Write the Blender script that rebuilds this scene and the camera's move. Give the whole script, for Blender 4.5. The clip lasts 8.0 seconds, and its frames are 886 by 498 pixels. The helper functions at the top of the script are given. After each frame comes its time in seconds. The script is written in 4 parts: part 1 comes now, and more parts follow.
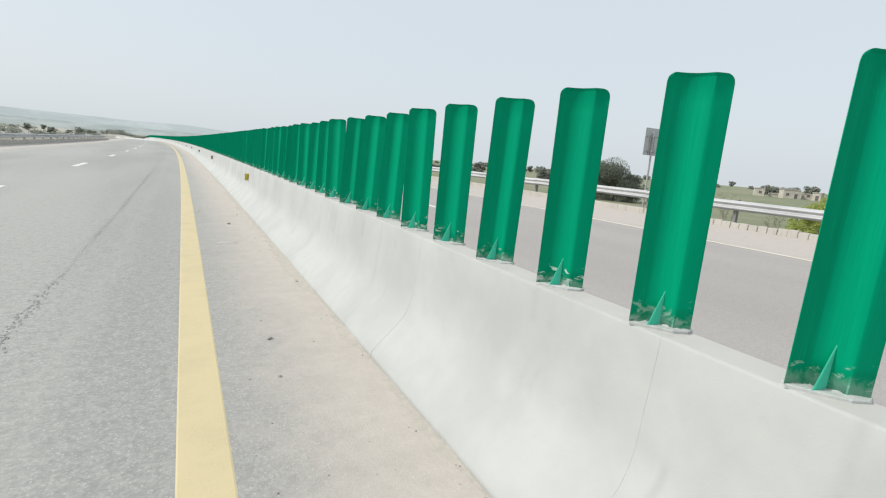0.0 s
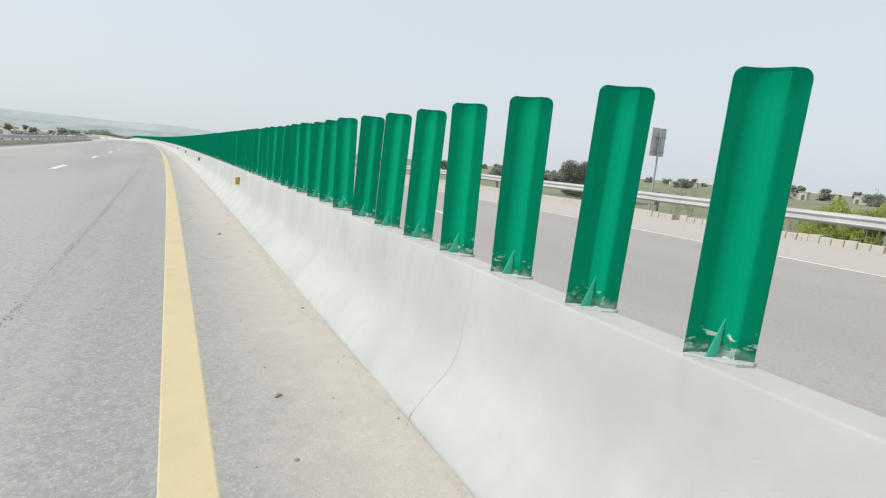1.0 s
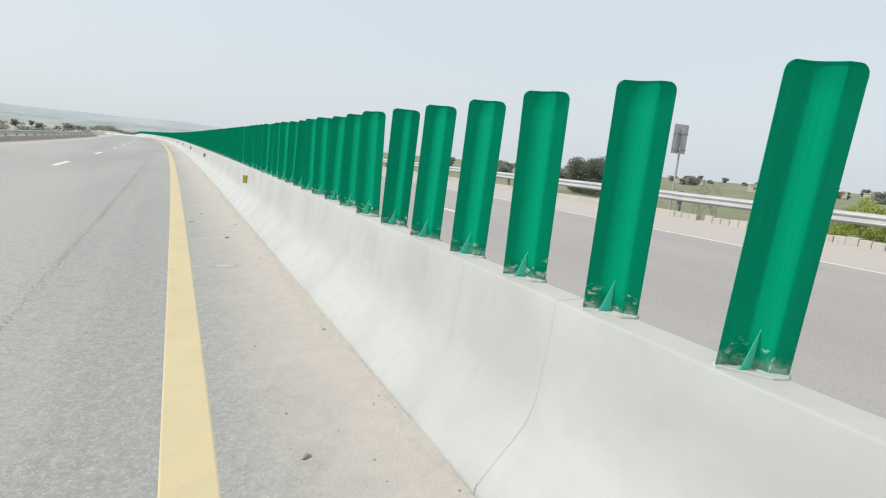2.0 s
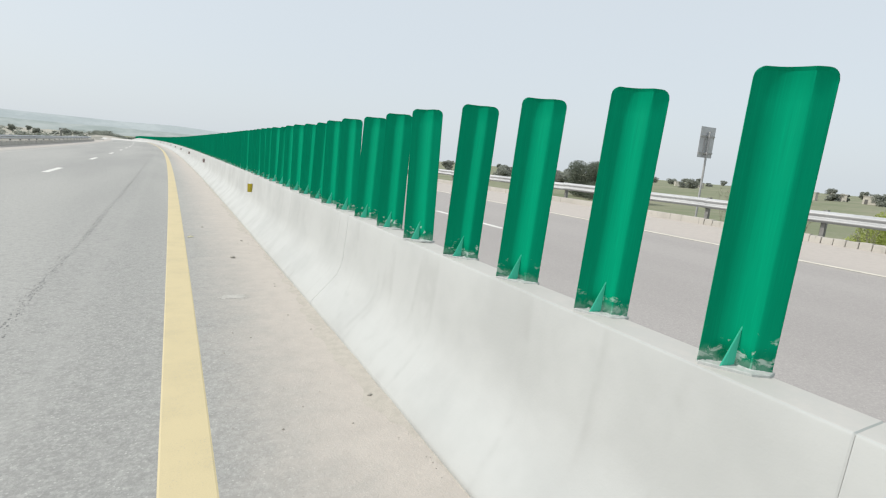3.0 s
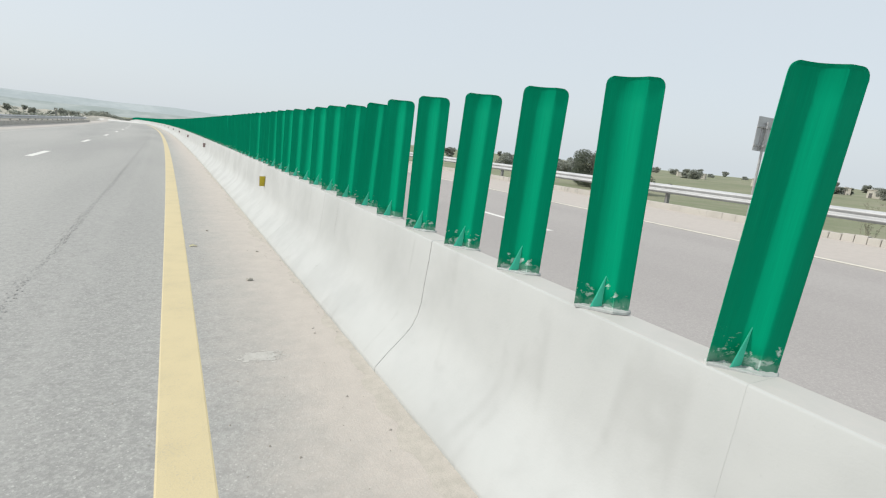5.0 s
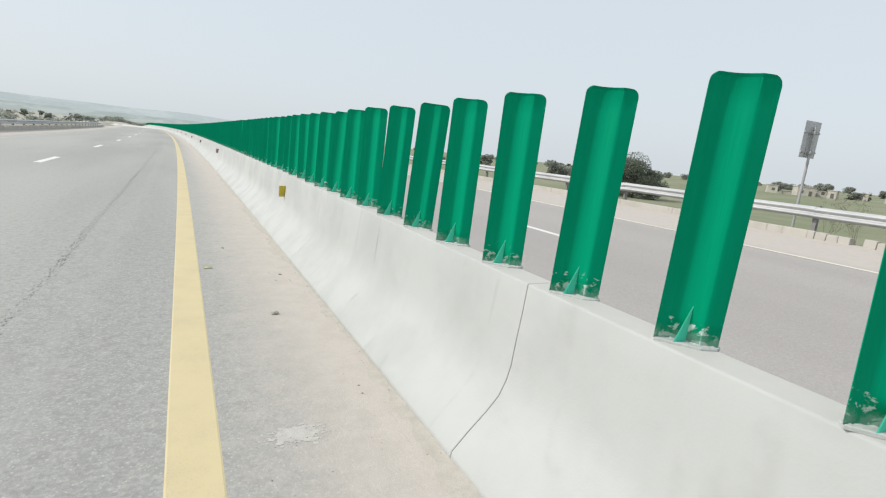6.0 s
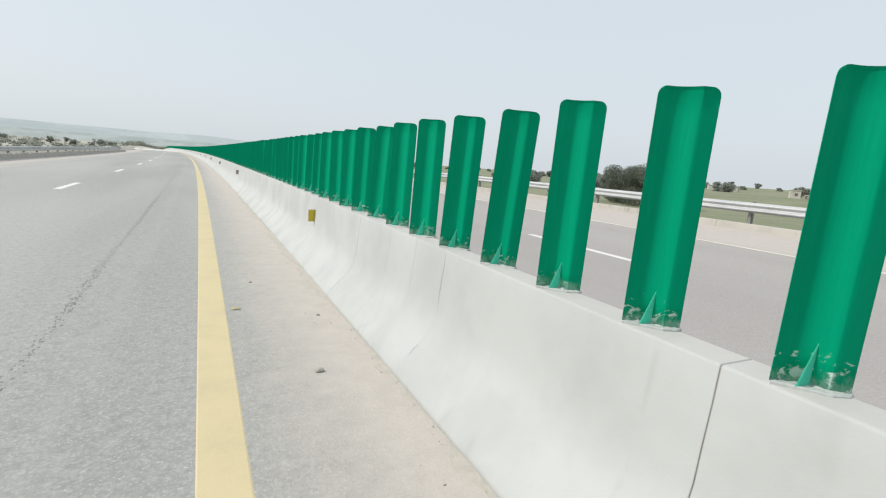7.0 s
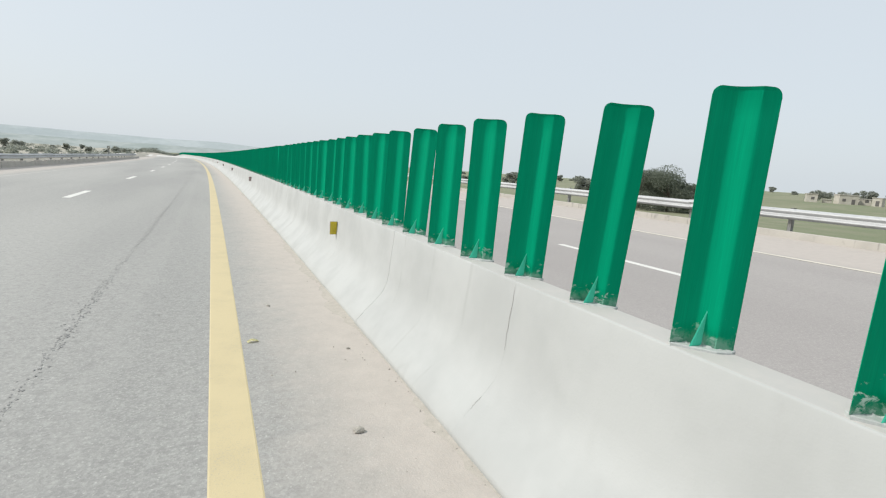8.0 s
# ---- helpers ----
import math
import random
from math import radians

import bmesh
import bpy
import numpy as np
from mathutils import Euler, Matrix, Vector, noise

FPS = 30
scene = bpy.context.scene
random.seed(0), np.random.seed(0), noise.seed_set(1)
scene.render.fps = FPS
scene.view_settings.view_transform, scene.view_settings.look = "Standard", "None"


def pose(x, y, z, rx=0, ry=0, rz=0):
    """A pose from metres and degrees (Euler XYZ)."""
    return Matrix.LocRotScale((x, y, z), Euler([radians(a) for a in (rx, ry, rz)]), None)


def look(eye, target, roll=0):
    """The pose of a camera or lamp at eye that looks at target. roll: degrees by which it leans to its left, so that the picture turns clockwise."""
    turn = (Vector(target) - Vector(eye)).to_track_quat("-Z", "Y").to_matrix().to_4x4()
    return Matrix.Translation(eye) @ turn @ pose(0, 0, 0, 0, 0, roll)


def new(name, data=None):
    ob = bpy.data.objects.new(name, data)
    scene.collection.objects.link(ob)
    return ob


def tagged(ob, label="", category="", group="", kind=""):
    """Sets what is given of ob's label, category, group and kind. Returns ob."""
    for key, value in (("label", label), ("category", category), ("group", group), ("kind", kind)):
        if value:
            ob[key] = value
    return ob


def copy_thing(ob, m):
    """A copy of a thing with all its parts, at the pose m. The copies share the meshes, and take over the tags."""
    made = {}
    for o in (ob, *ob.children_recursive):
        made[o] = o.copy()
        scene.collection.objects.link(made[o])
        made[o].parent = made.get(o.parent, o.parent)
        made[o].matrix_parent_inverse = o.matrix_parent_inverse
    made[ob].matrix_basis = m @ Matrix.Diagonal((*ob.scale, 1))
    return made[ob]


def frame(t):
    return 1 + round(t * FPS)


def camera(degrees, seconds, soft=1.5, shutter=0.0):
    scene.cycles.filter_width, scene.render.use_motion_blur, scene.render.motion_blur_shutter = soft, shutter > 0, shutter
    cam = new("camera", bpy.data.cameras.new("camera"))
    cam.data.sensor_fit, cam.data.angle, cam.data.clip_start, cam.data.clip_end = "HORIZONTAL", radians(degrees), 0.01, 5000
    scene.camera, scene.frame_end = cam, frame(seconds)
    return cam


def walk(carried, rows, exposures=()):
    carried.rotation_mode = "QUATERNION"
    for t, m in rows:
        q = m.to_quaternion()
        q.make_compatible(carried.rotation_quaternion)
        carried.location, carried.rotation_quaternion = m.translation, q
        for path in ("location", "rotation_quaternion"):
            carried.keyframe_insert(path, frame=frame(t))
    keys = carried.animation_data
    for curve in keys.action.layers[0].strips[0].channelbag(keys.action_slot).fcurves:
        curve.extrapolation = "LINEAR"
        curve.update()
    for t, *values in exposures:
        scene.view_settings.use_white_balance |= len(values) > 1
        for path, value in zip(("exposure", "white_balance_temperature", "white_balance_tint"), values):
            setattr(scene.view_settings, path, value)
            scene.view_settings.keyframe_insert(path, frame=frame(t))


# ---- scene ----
cam = camera(83.90, 8.0, soft=1.2)
PATH = [
    (0, (0.165, 0.054, 1.481), (1.096, 1.789, 1.133), 5.03),
    (0.5, (0.164, 0.503, 1.487), (1.113, 2.229, 1.142), 4.36),
    (1, (0.189, 0.968, 1.499), (1.157, 2.684, 1.155), 4.90),
    (1.2, (0.191, 1.103, 1.501), (1.145, 2.825, 1.150), 5.12),
    (2.3, (0.209, 2.060, 1.506), (1.165, 3.779, 1.145), 4.90),
    (2.5, (0.199, 2.367, 1.507), (1.157, 4.089, 1.166), 4.64),
    (3, (0.202, 2.832, 1.509), (1.162, 4.553, 1.164), 4.84),
    (3.5, (0.216, 3.303, 1.508), (1.184, 5.017, 1.153), 5.35),
    (4, (0.207, 3.612, 1.510), (1.174, 5.329, 1.169), 5.40),
    (4.2, (0.216, 3.927, 1.525), (1.189, 5.633, 1.146), 5.84),
    (5.3, (0.199, 4.874, 1.516), (1.154, 6.585, 1.116), 5.42),
    (5.5, (0.200, 5.028, 1.513), (1.148, 6.747, 1.132), 5.06),
    (6, (0.201, 5.659, 1.514), (1.134, 7.386, 1.133), 5.76),
    (6.5, (0.186, 6.130, 1.506), (1.090, 7.877, 1.145), 4.43),
    (7, (0.163, 6.573, 1.505), (1.040, 8.340, 1.175), 4.15),
    (7.5, (0.164, 6.886, 1.508), (1.030, 8.662, 1.199), 3.91),
    (8, (0.160, 7.354, 1.513), (1.001, 9.141, 1.199), 3.84),
]
walk(cam, [(t, look(eye, target, roll)) for t, eye, target, roll in PATH])


# ---- world, sun ----
SUN_ANGLE, SUN_HEIGHT = 158.0, 41.0
world = bpy.data.worlds.new("hazy_sky")
scene.world = world
world.use_nodes = True
wt = world.node_tree
sky = wt.nodes.new("ShaderNodeTexSky")
sky.sky_type = "NISHITA"
sky.sun_disc = False
sky.sun_elevation = radians(SUN_HEIGHT)
sky.sun_rotation = radians(90 - SUN_ANGLE)
sky.air_density, sky.dust_density, sky.ozone_density = 1.0, 4.0, 1.0
veil = wt.nodes.new("ShaderNodeMix")
veil.data_type = "RGBA"
veil.inputs[0].default_value = 0.78
veil.inputs[7].default_value = (7.6, 8.28, 8.78, 1)
wt.links.new(sky.outputs[0], veil.inputs[6])
wt.links.new(veil.outputs[2], wt.nodes["Background"].inputs[0])
wt.nodes["Background"].inputs[1].default_value = 0.1065
sun_data = bpy.data.lights.new("sun", "SUN")
sun_data.energy, sun_data.angle, sun_data.color = 2.95, radians(2.0), (1.0, 0.965, 0.91)
sun = new("sun", sun_data)
sd = Vector((math.cos(radians(SUN_ANGLE)) * math.cos(radians(SUN_HEIGHT)), math.sin(radians(SUN_ANGLE)) * math.cos(radians(SUN_HEIGHT)), math.sin(radians(SUN_HEIGHT))))
sun.matrix_world = look(sd * 60, (0, 0, 0))


# ---- materials ----
class Mat:
    """A small builder for node materials."""

    def __init__(self, name, rough=0.8, metal=0.0):
        self.m = bpy.data.materials.new(name)
        self.m.use_nodes = True
        self.t = self.m.node_tree
        self.b = self.t.nodes["Principled BSDF"]
        self.b.inputs["Roughness"].default_value = rough
        self.b.inputs["Metallic"].default_value = metal
        self.co = self.t.nodes.new("ShaderNodeTexCoord")
        self.geo = self.t.nodes.new("ShaderNodeNewGeometry")

    def put(self, socket, value):
        if isinstance(value, bpy.types.NodeSocket):
            self.t.links.new(value, socket)
        elif isinstance(value, (tuple, list)) and len(value) == 3 and socket.type == "RGBA":
            socket.default_value = (*value, 1)
        else:
            socket.default_value = value

    def noise(self, scale, detail=4, rough=0.55, stretch=(1, 1, 1), where="world", distort=0.0):
        n = self.t.nodes.new("ShaderNodeTexNoise")
        mp = self.t.nodes.new("ShaderNodeMapping")
        mp.inputs["Scale"].default_value = stretch
        self.put(mp.inputs[0], self.geo.outputs["Position"] if where == "world" else self.co.outputs["Object"])
        self.put(n.inputs["Vector"], mp.outputs[0])
        n.inputs["Scale"].default_value, n.inputs["Detail"].default_value = scale, detail
        n.inputs["Roughness"].default_value, n.inputs["Distortion"].default_value = rough, distort
        return n.outputs[0]

    def voronoi(self, scale, feature="F1", out=0):
        n = self.t.nodes.new("ShaderNodeTexVoronoi")
        n.feature = feature
        self.put(n.inputs["Vector"], self.geo.outputs["Position"])
        n.inputs["Scale"].default_value = scale
        return n.outputs[out]

    def ramp(self, value, lo, hi, a=0.0, b=1.0):
        n = self.t.nodes.new("ShaderNodeMapRange")
        n.interpolation_type = "SMOOTHSTEP"
        for k, v in enumerate((value, lo, hi, a, b)):
            self.put(n.inputs[k], v)
        return n.outputs[0]

    def math(self, op, a, b=0.0):
        n = self.t.nodes.new("ShaderNodeMath")
        n.operation = op
        self.put(n.inputs[0], a), self.put(n.inputs[1], b)
        return n.outputs[0]

    def mix(self, f, a, b, blend="MIX"):
        n = self.t.nodes.new("ShaderNodeMix")
        n.data_type, n.blend_type = "RGBA", blend
        self.put(n.inputs[0], f), self.put(n.inputs[6], a), self.put(n.inputs[7], b)
        return n.outputs[2]

    def attribute(self, name):
        n = self.t.nodes.new("ShaderNodeAttribute")
        n.attribute_name = name
        return n.outputs["Fac"]

    def axis(self, k, where="object"):
        n = self.t.nodes.new("ShaderNodeSeparateXYZ")
        self.put(n.inputs[0], self.co.outputs["Object"] if where == "object" else self.geo.outputs["Position"])
        return n.outputs[k]

    def random(self):
        return self.t.nodes.new("ShaderNodeObjectInfo").outputs["Random"]

    def island(self):
        return self.geo.outputs["Random Per Island"]

    def colour(self, c):
        self.put(self.b.inputs["Base Color"], c)
        return self

    def rough(self, r):
        self.put(self.b.inputs["Roughness"], r)
        return self

    def bump(self, height, strength=0.4, distance=0.01):
        n = self.t.nodes.new("ShaderNodeBump")
        n.inputs["Strength"].default_value, n.inputs["Distance"].default_value = strength, distance
        self.put(n.inputs["Height"], height)
        self.put(self.b.inputs["Normal"], n.outputs[0])
        return self


def asphalt(name, dark, light, dust, inner, outer, coarseness=1.0):
    """Worn asphalt, with windblown sand beside the barrier (inner) and on the outer shoulder, by the distance across the road."""
    m = Mat(name, 0.9)
    across = m.attribute("across")
    grain = m.noise(40, 4, 0.75)
    fine = m.noise(95, 2, 0.6)
    patch = m.noise(0.35, 3, 0.5, (1, 0.12, 1))
    blot = m.noise(1.7, 4, 0.6)
    c = m.mix(m.ramp(patch, 0.35, 0.65), dark, light)
    c = m.mix(m.ramp(grain, 0.45, 0.64, 0.0, 0.3), c, tuple(v * 1.45 for v in light))
    c = m.mix(m.ramp(fine, 0.54, 0.66, 0.0, 0.13), c, tuple(v * 0.4 for v in dark))
    coarse = m.noise(13, 5, 0.7)
    c = m.mix(m.ramp(coarse, 0.46, 0.66, 0.0, 0.36 * coarseness), c, tuple(v * 0.72 for v in dark))
    c = m.mix(m.ramp(coarse, 0.46, 0.3, 0.0, 0.3 * coarseness), c, tuple(v * 1.25 for v in light))
    stones = m.voronoi(58, "F1", 1)
    c = m.mix(m.ramp(stones, 0.25, 0.5, 0.15 * coarseness, 0.0), c, tuple(v * 0.66 for v in dark))
    c = m.mix(m.ramp(stones, 0.55, 0.8, 0.0, 0.13 * coarseness), c, tuple(v * 1.4 for v in light))
    chips = m.voronoi(34)
    c = m.mix(m.ramp(chips, 0.1, 0.22, 0.28, 0.0), c, tuple(min(0.75, v * 2.0) for v in light))
    rag = m.noise(5.5, 6, 0.72)
    wob = m.math("ADD", across, m.math("ADD", m.math("MULTIPLY", m.math("SUBTRACT", blot, 0.5), 0.55), m.math("MULTIPLY", m.math("SUBTRACT", rag, 0.5), 0.5)))
    sand = m.ramp(wob, inner[0], inner[1], 0.0, 0.93)
    sand = m.math("MAXIMUM", sand, m.ramp(wob, -8.05, -8.9, 0.0, 0.75))
    far_sand = m.ramp(wob, outer[0], outer[1], 0.0, 0.66)
    wheel = m.ramp(m.math("ABSOLUTE", m.math("ADD", across, 1.75)), 0.3, 0.95, 0.1, 0.0)
    c = m.mix(wheel, c, dark)
    rubbed = m.ramp(m.math("ABSOLUTE", m.math("ADD", wob, 0.55)), 0.02, 0.16, 0.22, 0.0)
    c = m.mix(rubbed, c, tuple(v * 1.06 for v in light))
    sandy = m.mix(m.ramp(m.noise(6, 4), 0.35, 0.7), dust, tuple(v * 0.92 for v in dust))
    c = m.mix(m.math("MULTIPLY", sand, m.ramp(grain, 0.25, 0.7, 1.0, 0.72)), c, sandy)
    c = m.mix(m.math("MULTIPLY", far_sand, m.ramp(grain, 0.25, 0.7, 1.0, 0.8)), c, sandy)
    m.colour(c)
    m.bump(m.math("ADD", grain, m.math("MULTIPLY", fine, 0.6)), 0.45, 0.006)
    return m.m


def concrete(name, base, stain, sharp=1.0, settled=(0.57, 0.537, 0.507)):
    m = Mat(name, 0.85)
    cloud = m.noise(1.3, 4, 0.6)
    streak = m.noise(2.6, 4, 0.55, (0.5, 0.7, 0.16))
    grit = m.noise(60, 4, 0.65)
    c = m.mix(m.ramp(cloud, 0.35, 0.68), base, tuple(v * 0.86 for v in base))
    c = m.mix(m.ramp(streak, 0.58, 0.78, 0.0, 0.24 * sharp), c, stain)
    spots = m.noise(9, 5, 0.7)
    c = m.mix(m.ramp(spots, 0.62, 0.74, 0.0, 0.25 * sharp), c, stain)
    c = m.mix(m.ramp(grit, 0.6, 0.75, 0.0, 0.25), c, stain)
    runs = m.ramp(m.math("ABSOLUTE", m.math("SUBTRACT", m.noise(1.1, 2, 0.5, (0.4, 1.0, 0.09)), 0.5)), 0.0, 0.022, 0.55 * sharp, 0.0)
    c = m.mix(m.math("MULTIPLY", runs, m.ramp(m.noise(3.1, 3, 0.6), 0.42, 0.64)), c, tuple(v * 0.9 for v in stain))
    c = m.mix(m.math("MULTIPLY", m.random(), 0.25), c, tuple(v * 0.9 for v in base))
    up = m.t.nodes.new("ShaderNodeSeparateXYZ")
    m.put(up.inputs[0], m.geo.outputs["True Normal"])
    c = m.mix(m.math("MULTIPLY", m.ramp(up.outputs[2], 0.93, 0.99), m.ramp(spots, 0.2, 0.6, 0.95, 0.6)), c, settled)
    m.colour(c)
    m.bump(m.math("ADD", m.math("MULTIPLY", grit, 0.5), m.math("MULTIPLY", cloud, 0.25)), 0.3, 0.006)
    return m.m


def road_paint(name, base, worn, wear=0.3):
    m = Mat(name, 0.75)
    g = m.noise(110, 3, 0.7)
    s = m.noise(2.2, 5, 0.65)
    c = m.mix(m.ramp(s, 0.4, 0.75, 0.0, 0.45), base, tuple(v * 0.84 for v in base))
    c = m.mix(m.ramp(m.math("ADD", g, m.math("MULTIPLY", s, 0.4)), 0.76, 0.9, 0.0, wear * 1.6), c, worn)
    m.colour(c).bump(g, 0.3, 0.004)
    return m.m


def blade_green(name, base, splash=True):
    """Moulded green plastic with fine lengthwise streaks, and pale cement smears low down."""
    m = Mat(name, 0.42)
    m.b.inputs["Specular IOR Level"].default_value = 0.04
    v = m.random()
    fade = m.noise(3.0, 4, 0.6, (6, 6, 0.5), "object")
    c = m.mix(m.ramp(fade, 0.35, 0.7, 0.0, 0.4), base, (base[0], base[1] * 1.2, base[2] * 1.2))
    lines = m.noise(30, 3, 0.65, (7, 7, 0.12), "object")
    c = m.mix(m.ramp(lines, 0.5, 0.72, 0.0, 0.38), c, (base[0], base[1] * 1.38, base[2] * 1.36))
    c = m.mix(m.ramp(lines, 0.46, 0.3, 0.0, 0.34), c, tuple(k * 0.74 for k in base))
    c = m.mix(m.math("MULTIPLY", v, 0.35), c, tuple(k * 0.84 for k in base))
    dust = m.noise(20, 4, 0.7, (1, 1, 0.7))
    if splash:
        z = m.axis(2)
        low = m.ramp(z, 0.01, 0.2, 0.25, 0.05)
        spat = m.noise(19, 5, 0.62, (1, 1, 1.5), "world", 0.5)
        mask = m.ramp(m.math("ADD", spat, low), 0.745, 0.84, 0.0, m.ramp(v, 0.0, 0.8, 0.3, 0.72))
        mask = m.math("MULTIPLY", mask, m.ramp(z, 0.09, 0.16, 1.0, 0.0))
        c = m.mix(mask, c, (0.78, 0.85, 0.81))
        skirt = m.math("MULTIPLY", m.ramp(m.math("ADD", dust, m.ramp(z, 0.0, 0.1, 0.3, 0.0)), 0.55, 0.8), m.ramp(z, 0.03, 0.08, 0.35, 0.0))
        c = m.mix(skirt, c, (0.5, 0.64, 0.57))
    m.colour(c).rough(m.ramp(dust, 0.3, 0.7, 0.34, 0.55))
    m.bump(m.noise(7, 3, 0.5, (4, 4, 0.6), "object"), 0.12, 0.004)
    return m.m


def plain(name, a, b, scale=8.0, rough=0.7, metal=0.0, bump=0.2, stretch=(1, 1, 1), by_piece=0.25):
    m = Mat(name, rough, metal)
    n = m.noise(scale, 5, 0.6, stretch)
    n2 = m.noise(scale * 9, 3, 0.6, stretch)
    c = m.mix(m.ramp(n, 0.33, 0.68), a, b)
    c = m.mix(m.ramp(n2, 0.45, 0.75, 0.0, 0.35), c, tuple(v * 0.6 for v in a))
    c = m.mix(m.math("MULTIPLY", m.random(), by_piece), c, tuple(v * 0.7 for v in b))
    m.colour(c).bump(n2, bump, 0.006)
    return m.m


def foliage(name, a, b):
    m = Mat(name, 0.7)
    c = m.mix(m.island(), a, b)
    c = m.mix(m.ramp(m.noise(0.8, 3), 0.35, 0.7, 0.0, 0.5), c, tuple(v * 0.6 for v in a))
    m.colour(c)
    through_leaf = m.t.nodes.new("ShaderNodeBsdfTranslucent")
    m.put(through_leaf.inputs[0], c)
    both = m.t.nodes.new("ShaderNodeMixShader")
    both.inputs[0].default_value = 0.45
    m.put(both.inputs[1], m.b.outputs[0]), m.put(both.inputs[2], through_leaf.outputs[0])
    m.put(m.t.nodes["Material Output"].inputs[0], both.outputs[0])
    return m.m


def field_ground(name):
    m = Mat(name, 0.95)
    big = m.noise(0.012, 4, 0.6, (1, 2.2, 1))
    mid = m.noise(0.09, 5, 0.65)
    small = m.noise(1.6, 5, 0.7)
    c = m.mix(m.ramp(big, 0.42, 0.58), (0.185, 0.205, 0.12), (0.25, 0.25, 0.165))
    c = m.mix(m.ramp(mid, 0.45, 0.68, 0.0, 0.7), c, (0.27, 0.25, 0.185))
    strips = m.noise(0.045, 3, 0.6, (0.25, 1.6, 1))
    c = m.mix(m.ramp(strips, 0.5, 0.62, 0.0, 0.6), c, (0.24, 0.235, 0.155))
    c = m.mix(m.ramp(m.noise(0.3, 5, 0.7), 0.5, 0.7, 0.0, 0.6), c, (0.14, 0.175, 0.085))
    c = m.mix(m.ramp(small, 0.4, 0.7, 0.0, 0.5), c, (0.145, 0.18, 0.075))
    bare = m.attribute("bare")
    c = m.mix(m.math("MULTIPLY", bare, m.ramp(mid, 0.3, 0.55, 0.55, 1.0)), c, (0.41, 0.385, 0.335))
    m.colour(c).bump(small, 0.6, 0.1)
    return m.m


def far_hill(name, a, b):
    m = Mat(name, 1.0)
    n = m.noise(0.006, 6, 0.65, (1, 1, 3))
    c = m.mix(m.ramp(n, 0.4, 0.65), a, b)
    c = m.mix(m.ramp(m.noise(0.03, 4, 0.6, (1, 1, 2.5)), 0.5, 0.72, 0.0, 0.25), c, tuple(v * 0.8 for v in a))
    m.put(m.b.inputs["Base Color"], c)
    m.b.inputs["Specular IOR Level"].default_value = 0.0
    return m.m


DUST = (0.565, 0.51, 0.455)
M_ROAD = asphalt("worn_asphalt", (0.298, 0.296, 0.282), (0.378, 0.374, 0.352), DUST, (0.18, 1.25), (99, 100))
M_ROAD_FAR = asphalt("smooth_asphalt", (0.33, 0.308, 0.293), (0.37, 0.347, 0.33), DUST, (99, 100), (11.6, 12.6), 0.45)
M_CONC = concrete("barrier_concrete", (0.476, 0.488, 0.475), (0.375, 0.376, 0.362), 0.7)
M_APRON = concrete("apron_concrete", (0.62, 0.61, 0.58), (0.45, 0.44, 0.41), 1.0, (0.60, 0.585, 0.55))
M_JOINT = concrete("joint_mortar", (0.30, 0.29, 0.27), (0.2, 0.2, 0.19))
M_KERB = concrete("kerb_concrete", (0.47, 0.445, 0.40), (0.29, 0.275, 0.245), 1.8, (0.43, 0.395, 0.345))
M_YELLOW = road_paint("yellow_road_paint", (0.60, 0.507, 0.305), (0.42, 0.38, 0.3))
M_WHITE = road_paint("white_road_paint", (0.71, 0.70, 0.66), (0.4, 0.39, 0.37))
M_CREAM = road_paint("dusty_cream_road_paint", (0.70, 0.66, 0.57), (0.42, 0.39, 0.35), 0.4)
M_FADED = road_paint("faded_road_paint", (0.45, 0.44, 0.41), (0.33, 0.33, 0.31), 0.6)
M_GREEN = blade_green("green_blade_plastic", (0.0, 0.287, 0.151))
M_GREEN_FOOT = blade_green("green_gusset_plastic", (0.08, 0.57, 0.39), False)
M_PLATE = plain("cement_dusted_plate", (0.58, 0.59, 0.575), (0.47, 0.50, 0.48), 45, 0.9, 0, 0.4)
M_STEEL = plain("galvanised_steel", (0.56, 0.57, 0.57), (0.46, 0.47, 0.475), 3, 0.62, 0.2, 0.05, (1, 0.3, 1))
M_POST = plain("dull_steel_post", (0.33, 0.33, 0.32), (0.24, 0.235, 0.22), 6, 0.6, 0.4)
M_SIGN = plain("sign_back_aluminium", (0.56, 0.57, 0.58), (0.49, 0.50, 0.51), 3, 0.5, 0.15, 0.03)
M_POLE = plain("galvanised_pole", (0.47, 0.475, 0.47), (0.38, 0.38, 0.375), 6, 0.6, 0.2)
M_REFLECT = plain("yellow_reflector", (0.62, 0.50, 0.03), (0.50, 0.38, 0.02), 60, 0.35)
M_HOUSING = plain("dull_reflector_housing", (0.34, 0.30, 0.24), (0.26, 0.23, 0.18), 40, 0.6)
M_RED = plain("dull_red_reflector", (0.38, 0.29, 0.28), (0.30, 0.22, 0.21), 60, 0.4)
M_STONE = plain("grey_stone", (0.50, 0.47, 0.41), (0.36, 0.34, 0.30), 40, 0.9, 0, 0.6)
M_GRAVEL = plain("dark_grit", (0.29, 0.265, 0.23), (0.42, 0.39, 0.34), 20, 0.9, 0, 0.5)
M_MORTAR = plain("pale_mortar_smear", (0.575, 0.56, 0.52), (0.50, 0.483, 0.445), 22, 0.9, 0, 0.3)
M_SAND = plain("windblown_sand", (0.54, 0.5, 0.442), (0.46, 0.428, 0.375), 14, 0.95, 0, 0.4)
